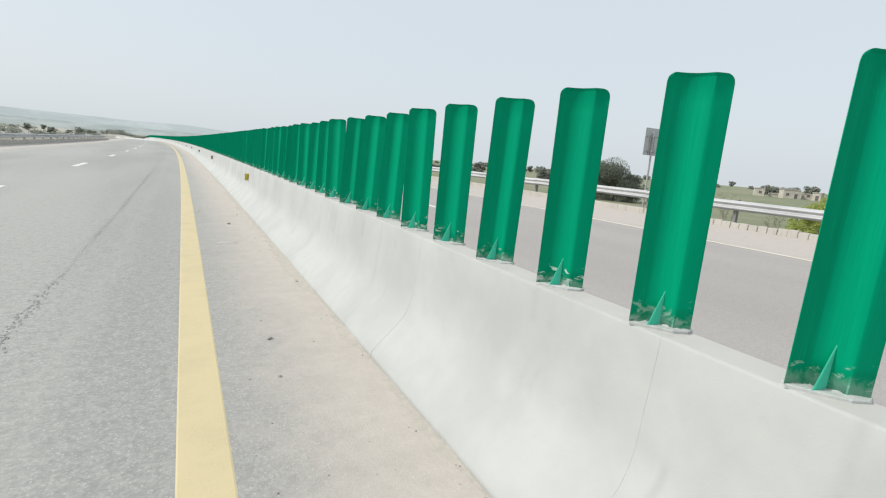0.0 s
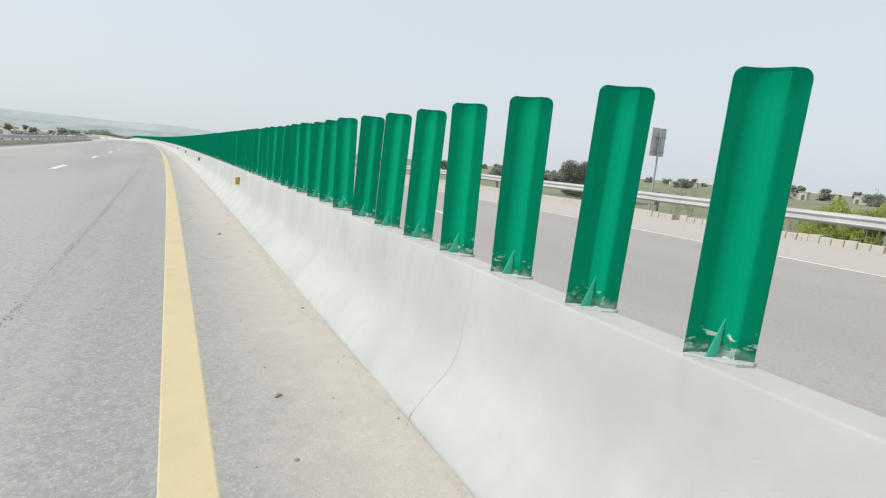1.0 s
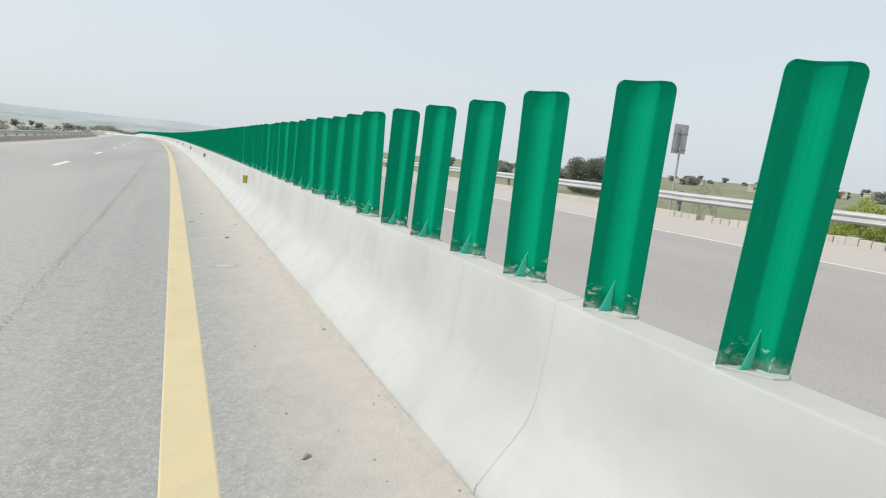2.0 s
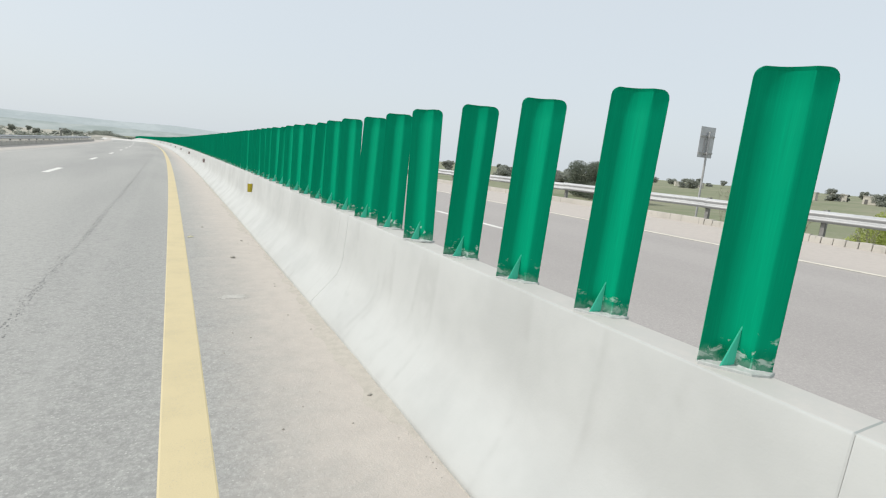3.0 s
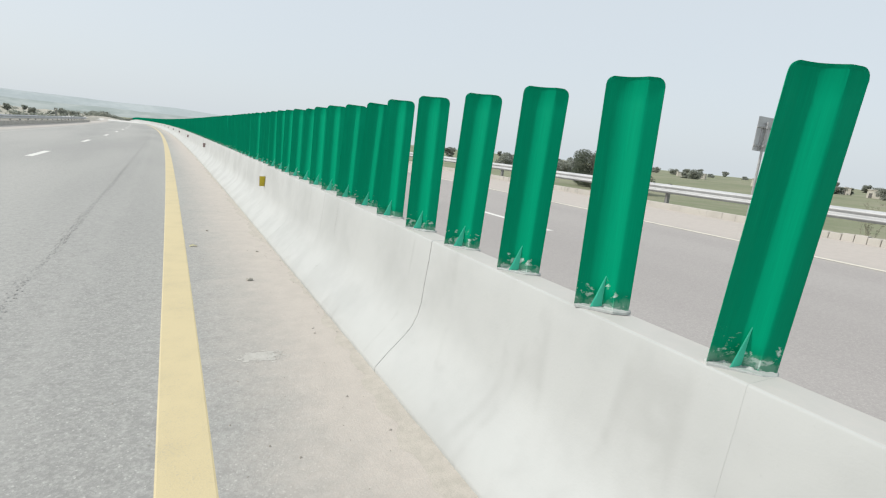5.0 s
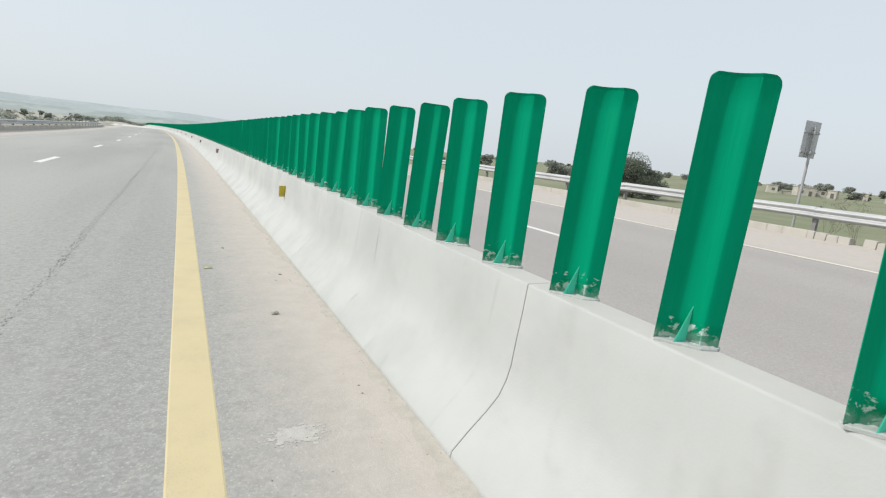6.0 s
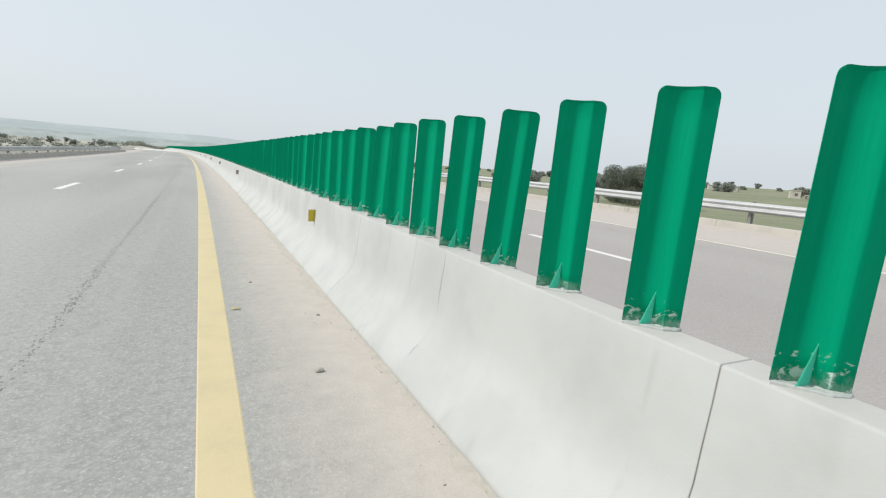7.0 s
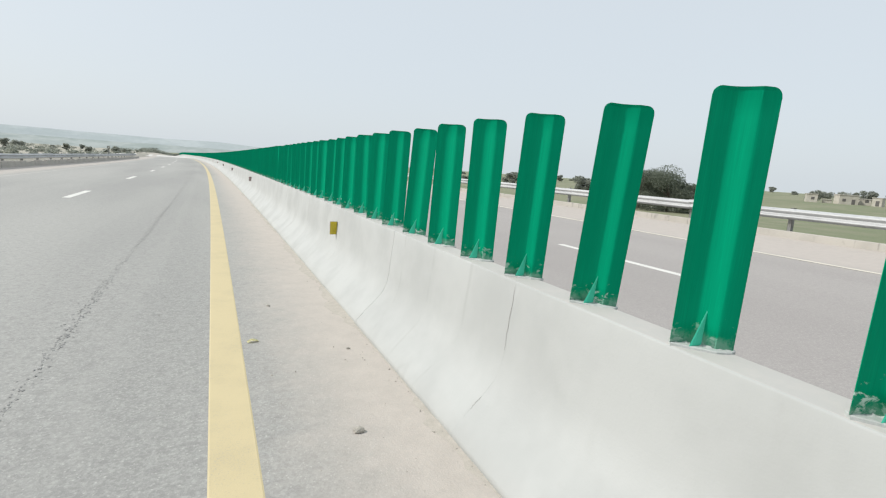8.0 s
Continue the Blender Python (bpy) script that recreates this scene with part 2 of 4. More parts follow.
M_TAR = plain("dark_seam", (0.272, 0.27, 0.26), (0.31, 0.306, 0.295), 25, 0.8, 0, 0.6)
M_FIELD = field_ground("field_ground")
# haze is painted into both hill colours, more of it in the far one
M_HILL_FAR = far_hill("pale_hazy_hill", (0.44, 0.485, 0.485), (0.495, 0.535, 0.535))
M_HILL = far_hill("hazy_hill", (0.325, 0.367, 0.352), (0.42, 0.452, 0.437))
M_BARK = plain("bark", (0.17, 0.13, 0.10), (0.12, 0.10, 0.08), 6, 0.9, 0, 0.6)
M_LEAF = foliage("dusty_green_leaves", (0.145, 0.175, 0.135), (0.23, 0.255, 0.19))
# distance haze is painted into this leaf colour, far paler than real foliage
M_LEAF_FAR = foliage("haze_paled_far_leaves", (0.31, 0.33, 0.285), (0.38, 0.40, 0.345))
M_YELLOWGREEN = foliage("yellow_green_leaves", (0.37, 0.44, 0.11), (0.54, 0.58, 0.19))
M_GRASS = foliage("field_grass", (0.12, 0.16, 0.05), (0.22, 0.24, 0.09))
M_TWIG = plain("dry_twig", (0.33, 0.31, 0.24), (0.26, 0.25, 0.18), 20, 0.9)
M_DRY = foliage("dry_leaves", (0.27, 0.27, 0.19), (0.36, 0.35, 0.26))
M_MUD = plain("pale_plaster_wall", (0.56, 0.53, 0.47), (0.46, 0.43, 0.37), 0.6, 0.9)
M_DARK = plain("dark_opening", (0.16, 0.15, 0.14), (0.12, 0.115, 0.11), 3, 0.8)
M_SCRAP = plain("yellow_plastic_scrap", (0.75, 0.68, 0.25), (0.8, 0.78, 0.6), 40, 0.5)


# ---- helpers for things ----
def mesh_of(name, verts, faces, material, smooth=False):
    me = bpy.data.meshes.new(name)
    me.from_pydata([tuple(v) for v in verts], [], faces)
    me.materials.append(material)
    if smooth:
        me.polygons.foreach_set("use_smooth", [True] * len(me.polygons))
    me.update()
    return me


def link(name, me, parent=None, m=None, label=""):
    ob = new(name, me)
    if parent is not None:
        ob.parent = parent
    if m is not None:
        ob.matrix_basis = m
    if label:
        ob["label"] = label
    return ob


def from_bm(name, bm, material, smooth=False):
    me = bpy.data.meshes.new(name)
    bmesh.ops.recalc_face_normals(bm, faces=bm.faces)
    bm.to_mesh(me)
    bm.free()
    me.materials.append(material)
    if smooth:
        me.polygons.foreach_set("use_smooth", [True] * len(me.polygons))
    return me


def part(name, bm, material, parent, label=""):
    return link(name, from_bm(name, bm, material), parent, None, label)


def box(bm, x0, x1, y0, y1, z0, z1, bevel=0.0):
    """Adds a box, its edges bevelled, to bm."""
    made = bmesh.ops.create_cube(bm, size=1.0, matrix=Matrix.LocRotScale(((x0 + x1) / 2, (y0 + y1) / 2, (z0 + z1) / 2), None, (x1 - x0, y1 - y0, z1 - z0)))
    if bevel:
        edges = list({e for v in made["verts"] for e in v.link_edges})
        bmesh.ops.bevel(bm, geom=edges, offset=bevel, segments=2, affect="EDGES", profile=0.5)
    return bm


def prism(bm, profile, y0, y1, caps=True):
    """Adds a closed outline of (x, z), drawn out from y0 to y1."""
    a = [bm.verts.new((x, y0, z)) for x, z in profile]
    b = [bm.verts.new((x, y1, z)) for x, z in profile]
    n = len(profile)
    for k in range(n):
        bm.faces.new((a[k], a[(k + 1) % n], b[(k + 1) % n], b[k]))
    if caps:
        bm.faces.new(a[::-1]), bm.faces.new(b)
    return bm


# ---- the road's line: straight, then a wide bend to the left, falling past a crest ----
BEND_FROM, BEND_RADIUS = 5.0, 2300.0


def bend(y):
    return -max(0.0, min(y, 420.0) - BEND_FROM) ** 2 / (2 * BEND_RADIUS) - max(0.0, y - 420.0) * 0.18


def heading(y):
    return math.degrees(math.atan(max(0.0, min(y, 420.0) - BEND_FROM) / BEND_RADIUS))


def fall(y):
    return -max(0.0, min(y, 420) - 250.0) ** 2 / 2600.0


def on_road(a, y, z=0.0, rz=0.0):
    return pose(a + bend(y), y, z + fall(y), 0, 0, heading(y) + rz)


def stations(y0, y1):
    ys, y = [], y0
    while y < y1 - 0.01:
        ys.append(y)
        y += 2.0 if y < 40 else 4.0 if y < 120 else 8.0
    return ys + [y1]


def strip(name, section, y0, y1, material, closed=True):
    """A mesh with a cross-section of (across, height) that follows the road; 'across' is kept for its material."""
    ys = stations(y0, y1)
    n = len(section)
    verts = [(a + bend(y), y, z + fall(y)) for y in ys for a, z in section]
    faces = []
    for i in range(len(ys) - 1):
        for k in range(n if closed else n - 1):
            p, q = i * n + k, i * n + (k + 1) % n
            faces.append((p, q, q + n, p + n))
    if closed:
        faces.append(tuple(range(n))[::-1])
        faces.append(tuple(range((len(ys) - 1) * n, len(ys) * n)))
    me = mesh_of(name, verts, faces, material)
    at = me.attributes.new("across", "FLOAT", "POINT")
    at.data.foreach_set("value", [a for _ in ys for a, _ in section])
    return me


ROAD_END = 415.0
BARRIER, BARRIER_H = 1.84, 0.911

# ---- ground ----
def lane_of(near, far, growth):
    out, step, p = [0.0], near, 0.0
    while p < far:
        p += step
        step *= growth
        out.append(p)
    return out


def ease(v, lo, hi):
    u = min(1.0, max(0.0, (v - lo) / (hi - lo)))
    return u * u * (3 - 2 * u)


def ground_height(x, y):
    """The fields: a bank down from the road, then land that rises slowly to the horizon."""
    a = x - bend(y)
    out = max(0.0, a - 16.2, -11.3 - a)
    z = -0.15 + min(0.19, out * 0.45)
    if a > 0:
        z -= 4.0 * min(1.0, max(0.0, out - 1.2) / 16) ** 0.9
        z += 2.6 * ease(out, 80, 230) + 3.9 * ease(out, 230, 620)
    else:
        z -= 2.2 * min(1.0, max(0.0, out - 2.0) / 14)
        z += 0.5 * math.exp(-((out - 1.5) / 1.3) ** 2) if out > 0 else 0.0
        z += min(16.0, max(0.0, out - 60) * 0.012) * (0.4 + noise.noise((a * 0.006, y * 0.006, 3)) * 0.9)
    if out > 3:
        z += noise.noise((a * 0.03, y * 0.03, 1)) * 0.45 * min(1, out / 20)
        z += max(0.0, noise.noise((a * 0.012 + 5, y * 0.012, 2))) * 2.4 * min(1, out / 60) * (1.0 if a < 0 else 0.1)
    return z + fall(y) * max(0.0, 1 - out / 60) * (1 - ease(y, 425, 570))


def build_ground():
    side = lane_of(2.5, 4200, 1.12)
    xs = sorted({*(16.2 + v for v in side), *(-11.3 - v for v in side), -12.0, -12.8, -14.6, -6.0, 0.0, 6.0, 12.0})
    up = lane_of(7, 4300, 1.085)
    back = lane_of(10, 1500, 1.3)
    ys = sorted({*up, *(-v for v in back)})
    verts, bare = [], []
    for y in ys:
        for x in xs:
            out = max(0.0, x - 16.2, -11.3 - x)
            b = max(0.0, 1 - max(0, out - 0.4) / 2.2) if x > 0 else max(0.0, 1 - out / 9)
            if x < -18:
                b = max(b, min(1.0, max(0.0, 0.75 + noise.noise((x * 0.014, y * 0.01, 7)) * 1.3)))
                b *= 1 - 0.9 * ease(-x / max(y, 60.0), 0.235, 0.26)
            if y > 400 and -150 < x < 45:
                b = max(b, 0.8)
            verts.append((x + bend(y), y, ground_height(x + bend(y), y)))
            bare.append(b)
    n = len(xs)
    faces = [(j * n + i, j * n + i + 1, (j + 1) * n + i + 1, (j + 1) * n + i) for j in range(len(ys) - 1) for i in range(n - 1)]
    me = mesh_of("ground", verts, faces, M_FIELD, True)
    me.attributes.new("bare", "FLOAT", "POINT").data.foreach_set("value", bare)
    return tagged(link("ground", me), "dry green fields and bare earth sloping away from the road", "ground", "", "structure")


build_ground()


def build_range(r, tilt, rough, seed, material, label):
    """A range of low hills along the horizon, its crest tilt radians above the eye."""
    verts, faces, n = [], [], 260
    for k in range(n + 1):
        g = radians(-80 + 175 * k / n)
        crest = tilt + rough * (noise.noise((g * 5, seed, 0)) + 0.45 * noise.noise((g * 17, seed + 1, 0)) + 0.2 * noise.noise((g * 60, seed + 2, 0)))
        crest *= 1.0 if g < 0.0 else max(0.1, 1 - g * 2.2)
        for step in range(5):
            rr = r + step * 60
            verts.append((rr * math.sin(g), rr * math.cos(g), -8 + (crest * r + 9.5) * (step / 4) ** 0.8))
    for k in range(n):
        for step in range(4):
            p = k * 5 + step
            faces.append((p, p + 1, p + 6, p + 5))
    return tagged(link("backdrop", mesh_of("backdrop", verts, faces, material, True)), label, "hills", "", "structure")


# two ridges layer the painted haze: the farther paler and bluer
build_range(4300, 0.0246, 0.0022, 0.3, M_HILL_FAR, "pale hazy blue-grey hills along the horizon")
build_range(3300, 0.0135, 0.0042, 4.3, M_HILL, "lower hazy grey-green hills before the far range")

# ---- roads with their lines ----
def section_between(a0, a1, step, height, depth=0.12):
    n = max(1, round((a1 - a0) / step))
    top = [(a0 + (a1 - a0) * k / n, height(a0 + (a1 - a0) * k / n)) for k in range(n + 1)]
    return top + [(a1, -depth), (a0, -depth)]


def shoulder_rise(a):
    return 0.06 * min(1, max(0, a - 8.0) / 4.0) + 0.21 * min(1, max(0, a - 12.0) / 2.8) + 0.08 * min(1, max(0, -8.4 - a) / 1.4)


road_near = tagged(link("road", strip("road", section_between(-10.1, BARRIER, 0.6, shoulder_rise), -40, ROAD_END, M_ROAD)), "worn light grey asphalt carriageway with sand along the barrier", "road", "", "structure")
road_far = tagged(link("road", strip("road", section_between(BARRIER, 15.1, 0.6, shoulder_rise), -40, ROAD_END, M_ROAD_FAR)), "smooth grey asphalt opposite carriageway with a sandy shoulder", "road", "", "structure")


def line_on(parent, name, a0, a1, y0, y1, material, label):
    z = max(shoulder_rise(a0), shoulder_rise(a1))
    return link(name, strip(name, [(a0 + 0.008, z + 0.0024), (a1 - 0.008, z + 0.0024), (a1 + 0.008, z - 0.002), (a0 - 0.008, z - 0.002)], y0, y1, material), parent, None, label)


line_on(road_near, "edge_line", 0.128, 0.366, -30, 400, M_YELLOW, "solid pale yellow edge line")
line_on(road_near, "edge_line", -8.10, -7.96, -30, 400, M_FADED, "worn, faded white edge line")
line_on(road_far, "edge_line", 3.28, 3.54, -30, 400, M_YELLOW, "solid pale yellow edge line")
line_on(road_far, "edge_line", 12.02, 12.18, -30, 400, M_CREAM, "solid dusty cream edge line")
for k in range(-1, 14):
    line_on(road_near, "lane_dash", -3.8, -3.6, 12.4 + 12.7 * k, 15.5 + 12.7 * k, M_WHITE, "white lane dash")
    line_on(road_far, "lane_dash", 7.42, 7.6, 12.9 + 14.9 * k, 16.5 + 14.9 * k, M_WHITE, "white lane dash")


def ragged_seam():
    """A dark, crumbling lengthwise seam in the asphalt: many small ragged pits."""
    verts, faces = [], []
    rng = random.Random(4)
    y, count = -4.0, 0
    while y < 110:
        dense = 0.5 + 0.5 * noise.noise((y * 0.35, 2, 0))
        for _ in range(2 if rng.random() < dense + 0.35 else 1):
            c = -0.94 + 0.035 * noise.noise((y * 0.3, 0, 0)) + rng.gauss(0, 0.03) + bend(y)
            r = rng.uniform(0.003, 0.0105) * (0.55 + dense * 0.7)
            long = r * rng.uniform(1.0, 3.2) * (1 if y < 25 else 2.5)
            base, n = len(verts), 7
            count += 1
            for q in range(n):
                g = 2 * math.pi * q / n
                k = rng.uniform(0.6, 1.25)
                verts.append((c + r * k * math.cos(g), y + long * k * math.sin(g), 0.0015 + (count % 60) * 0.00004))
            faces.append(tuple(range(base, base + n)))
        y += rng.uniform(0.014, 0.05) * (1 if y < 25 else 3.4) * (1.6 - dense)
    return mesh_of("seam", verts, faces, M_TAR)


link("seam", ragged_seam(), road_near, None, "dark crumbling seam in the asphalt")

# ---- kerbs ----
def kerb_piece(length, height=0.18, lean=0.02):
    bm = bmesh.new()
    box(bm, -0.02, 0.2, -length / 2, length / 2, -0.1, height, 0.018)
    for v in bm.verts:
        if v.co.z > 0.1:
            v.co.x += lean
    return from_bm("kerb_stone", bm, M_KERB)


kerb_far = tagged(link("kerb", strip("kerb", [(14.9, 0.08), (14.92, 0.445), (14.94, 0.46), (15.1, 0.46), (15.12, 0.0)], 12.5, 260, M_KERB)), "long cast concrete kerb along the far shoulder", "kerb", "", "structure")
small_block = kerb_piece(0.262)
rng = random.Random(11)
for k in range(80):
    y = 12.36 - 0.272 * k
    if k == 3:
        continue
    link("kerb_stone", small_block, kerb_far, pose(14.92 + rng.uniform(-0.015, 0.02), y, 0.275 + rng.uniform(-0.03, 0.012), rng.uniform(-1, 1), rng.uniform(-3, 3), rng.uniform(-2, 2)))
kerb_near = tagged(link("kerb", strip("kerb", [(-10.12, 0.0), (-10.1, 0.34), (-9.99, 0.34), (-9.96, 0.05)], -20, 118, M_KERB)), "weathered concrete kerb below the guard rail", "kerb", "", "structure")

long_block = kerb_piece(0.95, 0.33)
for k in range(75):
    if k % 9 in (4, 7):
        continue
    link("kerb_stone", long_block, kerb_near, on_road(-9.98, 2.0 + 1.12 * k, 0.07 + rng.uniform(-0.02, 0.02), 180 + rng.uniform(-2, 2)))

# ---- concrete median barrier, piece by piece ----
SEGMENT = 2.118
HALF = [(0.448, -0.02), (0.441, 0.045), (0.355, 0.14), (0.26, 0.235), (0.195, 0.31), (0.155, 0.3922), (0.132, 0.4767), (0.115, 0.6141), (0.098, 0.7726), (0.0885, 0.9002), (0.0858, 0.9078), (0.0815, 0.9105), (0.077, 0.911), (0.074, 0.9111)]
OUTLINE = [(-x - 0.013 * min(1, max(0, z - 0.3) / 0.3), z) for x, z in HALF] + [(x - 0.012 * min(1, max(0, z - 0.3) / 0.3), z) for x, z in reversed(HALF)]


def segment_mesh(gap, worn):
    bm = bmesh.new()
    h = SEGMENT / 2
    rings = []
    for y, inset in ((-h + gap, worn), (-h + gap + worn, 0.0), (0.0, 0.0), (h - 0.0007, 0.0), (h - 0.0003, 0.0004)):
        rings.append([bm.verts.new((x * (1 - inset * 2), y, z - (inset * 0.6 if z > 0.2 else 0))) for x, z in OUTLINE])
    n = len(OUTLINE)
    for a, b in zip(rings, rings[1:]):
        for k in range(n):
            bm.faces.new((a[k], a[(k + 1) % n], b[(k + 1) % n], b[k])).smooth = True
    bm.faces.new(rings[0][::-1]), bm.faces.new(rings[-1])
    for e in bm.edges:
        p, q = e.verts[0].co, e.verts[1].co
        if abs(p.y - q.y) < 1e-6 and abs(p.y) > h - 0.02:
            e.smooth = False
    me = from_bm("barrier_segment", bm, M_CONC)
    return me


barrier = tagged(link("median_barrier", strip("median_barrier", [(BARRIER + x * 0.965, z * 0.9965) for x, z in OUTLINE], -18, 400, M_JOINT)), "pale concrete median barrier with narrow joints between its pieces", "barrier")
wide_joint, open_joint, fine_joint, tight_joint = segment_mesh(0.007, 0.004), segment_mesh(0.005, 0.004), segment_mesh(0.0012, 0.006), segment_mesh(0.0003, 0.0004)
for k in range(-9, 186):
    y = 3.33 + SEGMENT * (k + 0.5)
    link("barrier_segment", wide_joint if k in (2, 4) else open_joint if k % 2 == 0 and k > 0 else fine_joint if k == 0 else tight_joint, barrier, on_road(BARRIER, y))

# ---- anti-glare blades ----
BLADE_H, BLADE_W = 0.966, 0.226


def blade_depth(u):
    """How far the moulded sheet lies behind its front chord, from u = 0 to 1: a hollow, a crease, and a side bent back."""
    if u < 0.7:
        return 0.027 * math.sin(math.pi * (u / 0.7) ** 1.05) - 0.002 * max(0.0, 1 - u / 0.03)
    return 0.019 * ((u - 0.7) / 0.3)


US = [0, 0.012, 0.03, 0.06, 0.1, 0.14, 0.2, 0.27, 0.34, 0.41, 0.48, 0.55, 0.62, 0.69, 0.71, 0.78, 0.84, 0.89, 0.93, 0.96, 0.985, 1.0]


def panel_mesh():
    """Sheet with rounded upper corners; x along the chord, y to the back."""
    r, t = 0.034, 0.0045
    bm = bmesh.new()
    front, back = [], []
    for u in US:
        x = u * BLADE_W
        e = min(x, BLADE_W - x)
        top = BLADE_H - (r - math.sqrt(max(0.0, r * r - (r - e) ** 2)) if e < r else 0.0)
        lip = 0.0015 + 0.0065 * min(1.0, e / 0.03)
        levels = [0.012, 0.10, 0.3, 0.6, min(0.86, top - 0.03), top - 0.011, top]
        front.append([bm.verts.new((x, blade_depth(u) - (0.0 if i < 6 else lip), z)) for i, z in enumerate(levels)])
        back.append([bm.verts.new((x, blade_depth(u) + t - (0.0 if i < 6 else lip * 0.8), z)) for i, z in enumerate(levels)])
    for a, b, flip in ((front[:-1], front[1:], False), (back[:-1], back[1:], True)):
        for p, q in zip(a, b):
            for i in range(6):
                f = (p[i], q[i], q[i + 1], p[i + 1])
                bm.faces.new(f[::-1] if flip else f)
    for p, q in zip(front[:-1], front[1:]):
        i, j = front.index(p), front.index(q)
        bm.faces.new((front[i][6], front[j][6], back[j][6], back[i][6]))
        bm.faces.new((front[j][0], front[i][0], back[i][0], back[j][0]))
    for i in range(6):
        bm.faces.new((front[0][i], front[0][i + 1], back[0][i + 1], back[0][i]))
        bm.faces.new((front[-1][i + 1], front[-1][i], back[-1][i], back[-1][i + 1]))
    me = from_bm("panel", bm, M_GREEN)
    me.polygons.foreach_set("use_smooth", [abs(p.normal.z) < 0.5 and abs(p.center.x / BLADE_W - 0.7) > 0.012 for p in me.polygons])
    return me


def foot_mesh():
    bm = bmesh.new()
    outline = [(0.002, -0.004), (0.16, -0.032), (0.215, -0.012), (0.236, 0.024), (0.234, 0.045), (0.1, 0.06), (0.002, 0.03)]
    a = [bm.verts.new((x, y, 0.0)) for x, y in outline]
    b = [bm.verts.new((x, y, 0.013)) for x, y in outline]
    for k in range(len(outline)):
        bm.faces.new((a[k], a[(k + 1) % len(outline)], b[(k + 1) % len(outline)], b[k]))
    bm.faces.new(a[::-1]), bm.faces.new(b)
    bmesh.ops.bevel(bm, geom=[e for e in bm.edges if e.verts[0].co.z > 0.01 and e.verts[1].co.z > 0.01], offset=0.003, segments=1, affect="EDGES")
    return from_bm("foot_plate", bm, M_PLATE)


def gusset_mesh():
    bm = bmesh.new()
    d = blade_depth(0.49)
    pts = [(0.115, d + 0.001, 0.012), (0.066, -0.015, 0.012), (0.069, -0.013, 0.022), (0.114, d - 0.002, 0.15), (0.116, d + 0.001, 0.15)]
    a = [bm.verts.new(p) for p in pts]
    b = [bm.verts.new((x + 0.005, y + 0.001, z)) for x, y, z in pts]
    n = len(pts)
    for k in range(n):
        bm.faces.new((a[k], a[(k + 1) % n], b[(k + 1) % n], b[k]))
    bm.faces.new(a[::-1]), bm.faces.new(b)
    return from_bm("gusset", bm, M_GREEN_FOOT)


def lump_mesh(seed):
    """Cement left along the foot: one low ragged ridge."""
    n, across = 34, 5
    verts, faces = [], []
    for i in range(n + 1):
        u = 0.03 + 0.94 * i / n
        swell = max(0.06, 0.45 + 0.9 * noise.noise((u * 9, seed, 0)) + 0.5 * noise.noise((u * 31, seed, 3))) * math.sin(math.pi * i / n) ** 0.3
        for j in range(across):
            v = j / (across - 1)
            y = blade_depth(u) + 0.003 - 0.022 * swell * v
            z = 0.011 * swell * (1 - v) ** 1.3 * (0.8 + 0.4 * noise.noise((u * 60, v * 3, seed)))
            verts.append((u * BLADE_W, y, z - 0.001 * v))
    for i in range(n):
        for j in range(across - 1):
            p = i * across + j
            faces.append((p, p + 1, p + across + 1, p + across))
    return mesh_of("cement_lump", verts, faces, M_PLATE, True)


def blade_thing(meshes, seed):
    root = new("anti_glare_blade")
    tagged(root, "upright green moulded plastic anti-glare blade on the concrete barrier", "anti-glare blade", "anti-glare blades along the barrier")
    panel, plate, fin = meshes
    link("panel", panel, root)
    foot = link("foot_plate", plate, root, None, "pale cement-dusted foot plate")
    link("gusset", fin, root, None, "lighter green triangular gusset")
    link("cement_lump", lump_mesh(seed), foot, pose(0, 0, 0.014), "pale ragged cement left along the foot")
    return root


PITCH, FIRST = 0.6, 2.0
shared = (panel_mesh(), foot_mesh(), gusset_mesh())
blades = [blade_thing(shared, 40 + i) for i in range(4)]
rng = random.Random(21)


# the setting-out of the nearest blades: millimetres along the barrier and across it, turn, and lean two ways in degrees
SET_OUT = {
    -2: (-17, -11, -44.4, -1.1, 1.1), -1: (-37, -18, -46.1, -0.5, 0.1), 0: (-26, -4, -45.8, -0.1, 0.3), 1: (-27, -1, -40.7, 0.5, 1.6),
    2: (-11, 8, -46.1, -0.2, 0.6), 3: (-7, 8, -49.0, 1.1, 0.6), 4: (-8, 10, -44.8, -0.4, 2.2), 5: (-12, -1, -44.5, -0.8, 2.5),
    6: (-11, -7, -38.5, 0.3, 2.8), 7: (-2, -20, -45.2, -2.1, -0.6), 8: (17, -1, -42.6, -0.6, 1.5), 9: (18, -2, -43.1, -2.1, 2.1),
    10: (26, -3, -43.7, -0.1, 1.2), 11: (21, -8, -40.3, -0.5, 1.5), 12: (34, 7, -36.7, 0.8, 3.7), 13: (35, 1, -35.6, -0.6, 2.7),
    14: (8, -7, -42.3, -0.5, 1.4), 15: (20, 0, -45.3, -0.2, 1.7), 16: (47, 12, -47.1, -0.8, 3.3),
}


def blade_pose(k):
    y = FIRST + PITCH * k
    along, across, turn, lean, tip = SET_OUT.get(k, (rng.uniform(-15, 15), rng.uniform(-9, 9), rng.gauss(-43, 3.0), rng.gauss(0.0, 0.7), rng.gauss(1.7, 0.9)))
    return on_road(1.75 + across / 1000, y + along / 1000, BARRIER_H, turn) @ pose(0, 0, 0, lean, tip, 0)


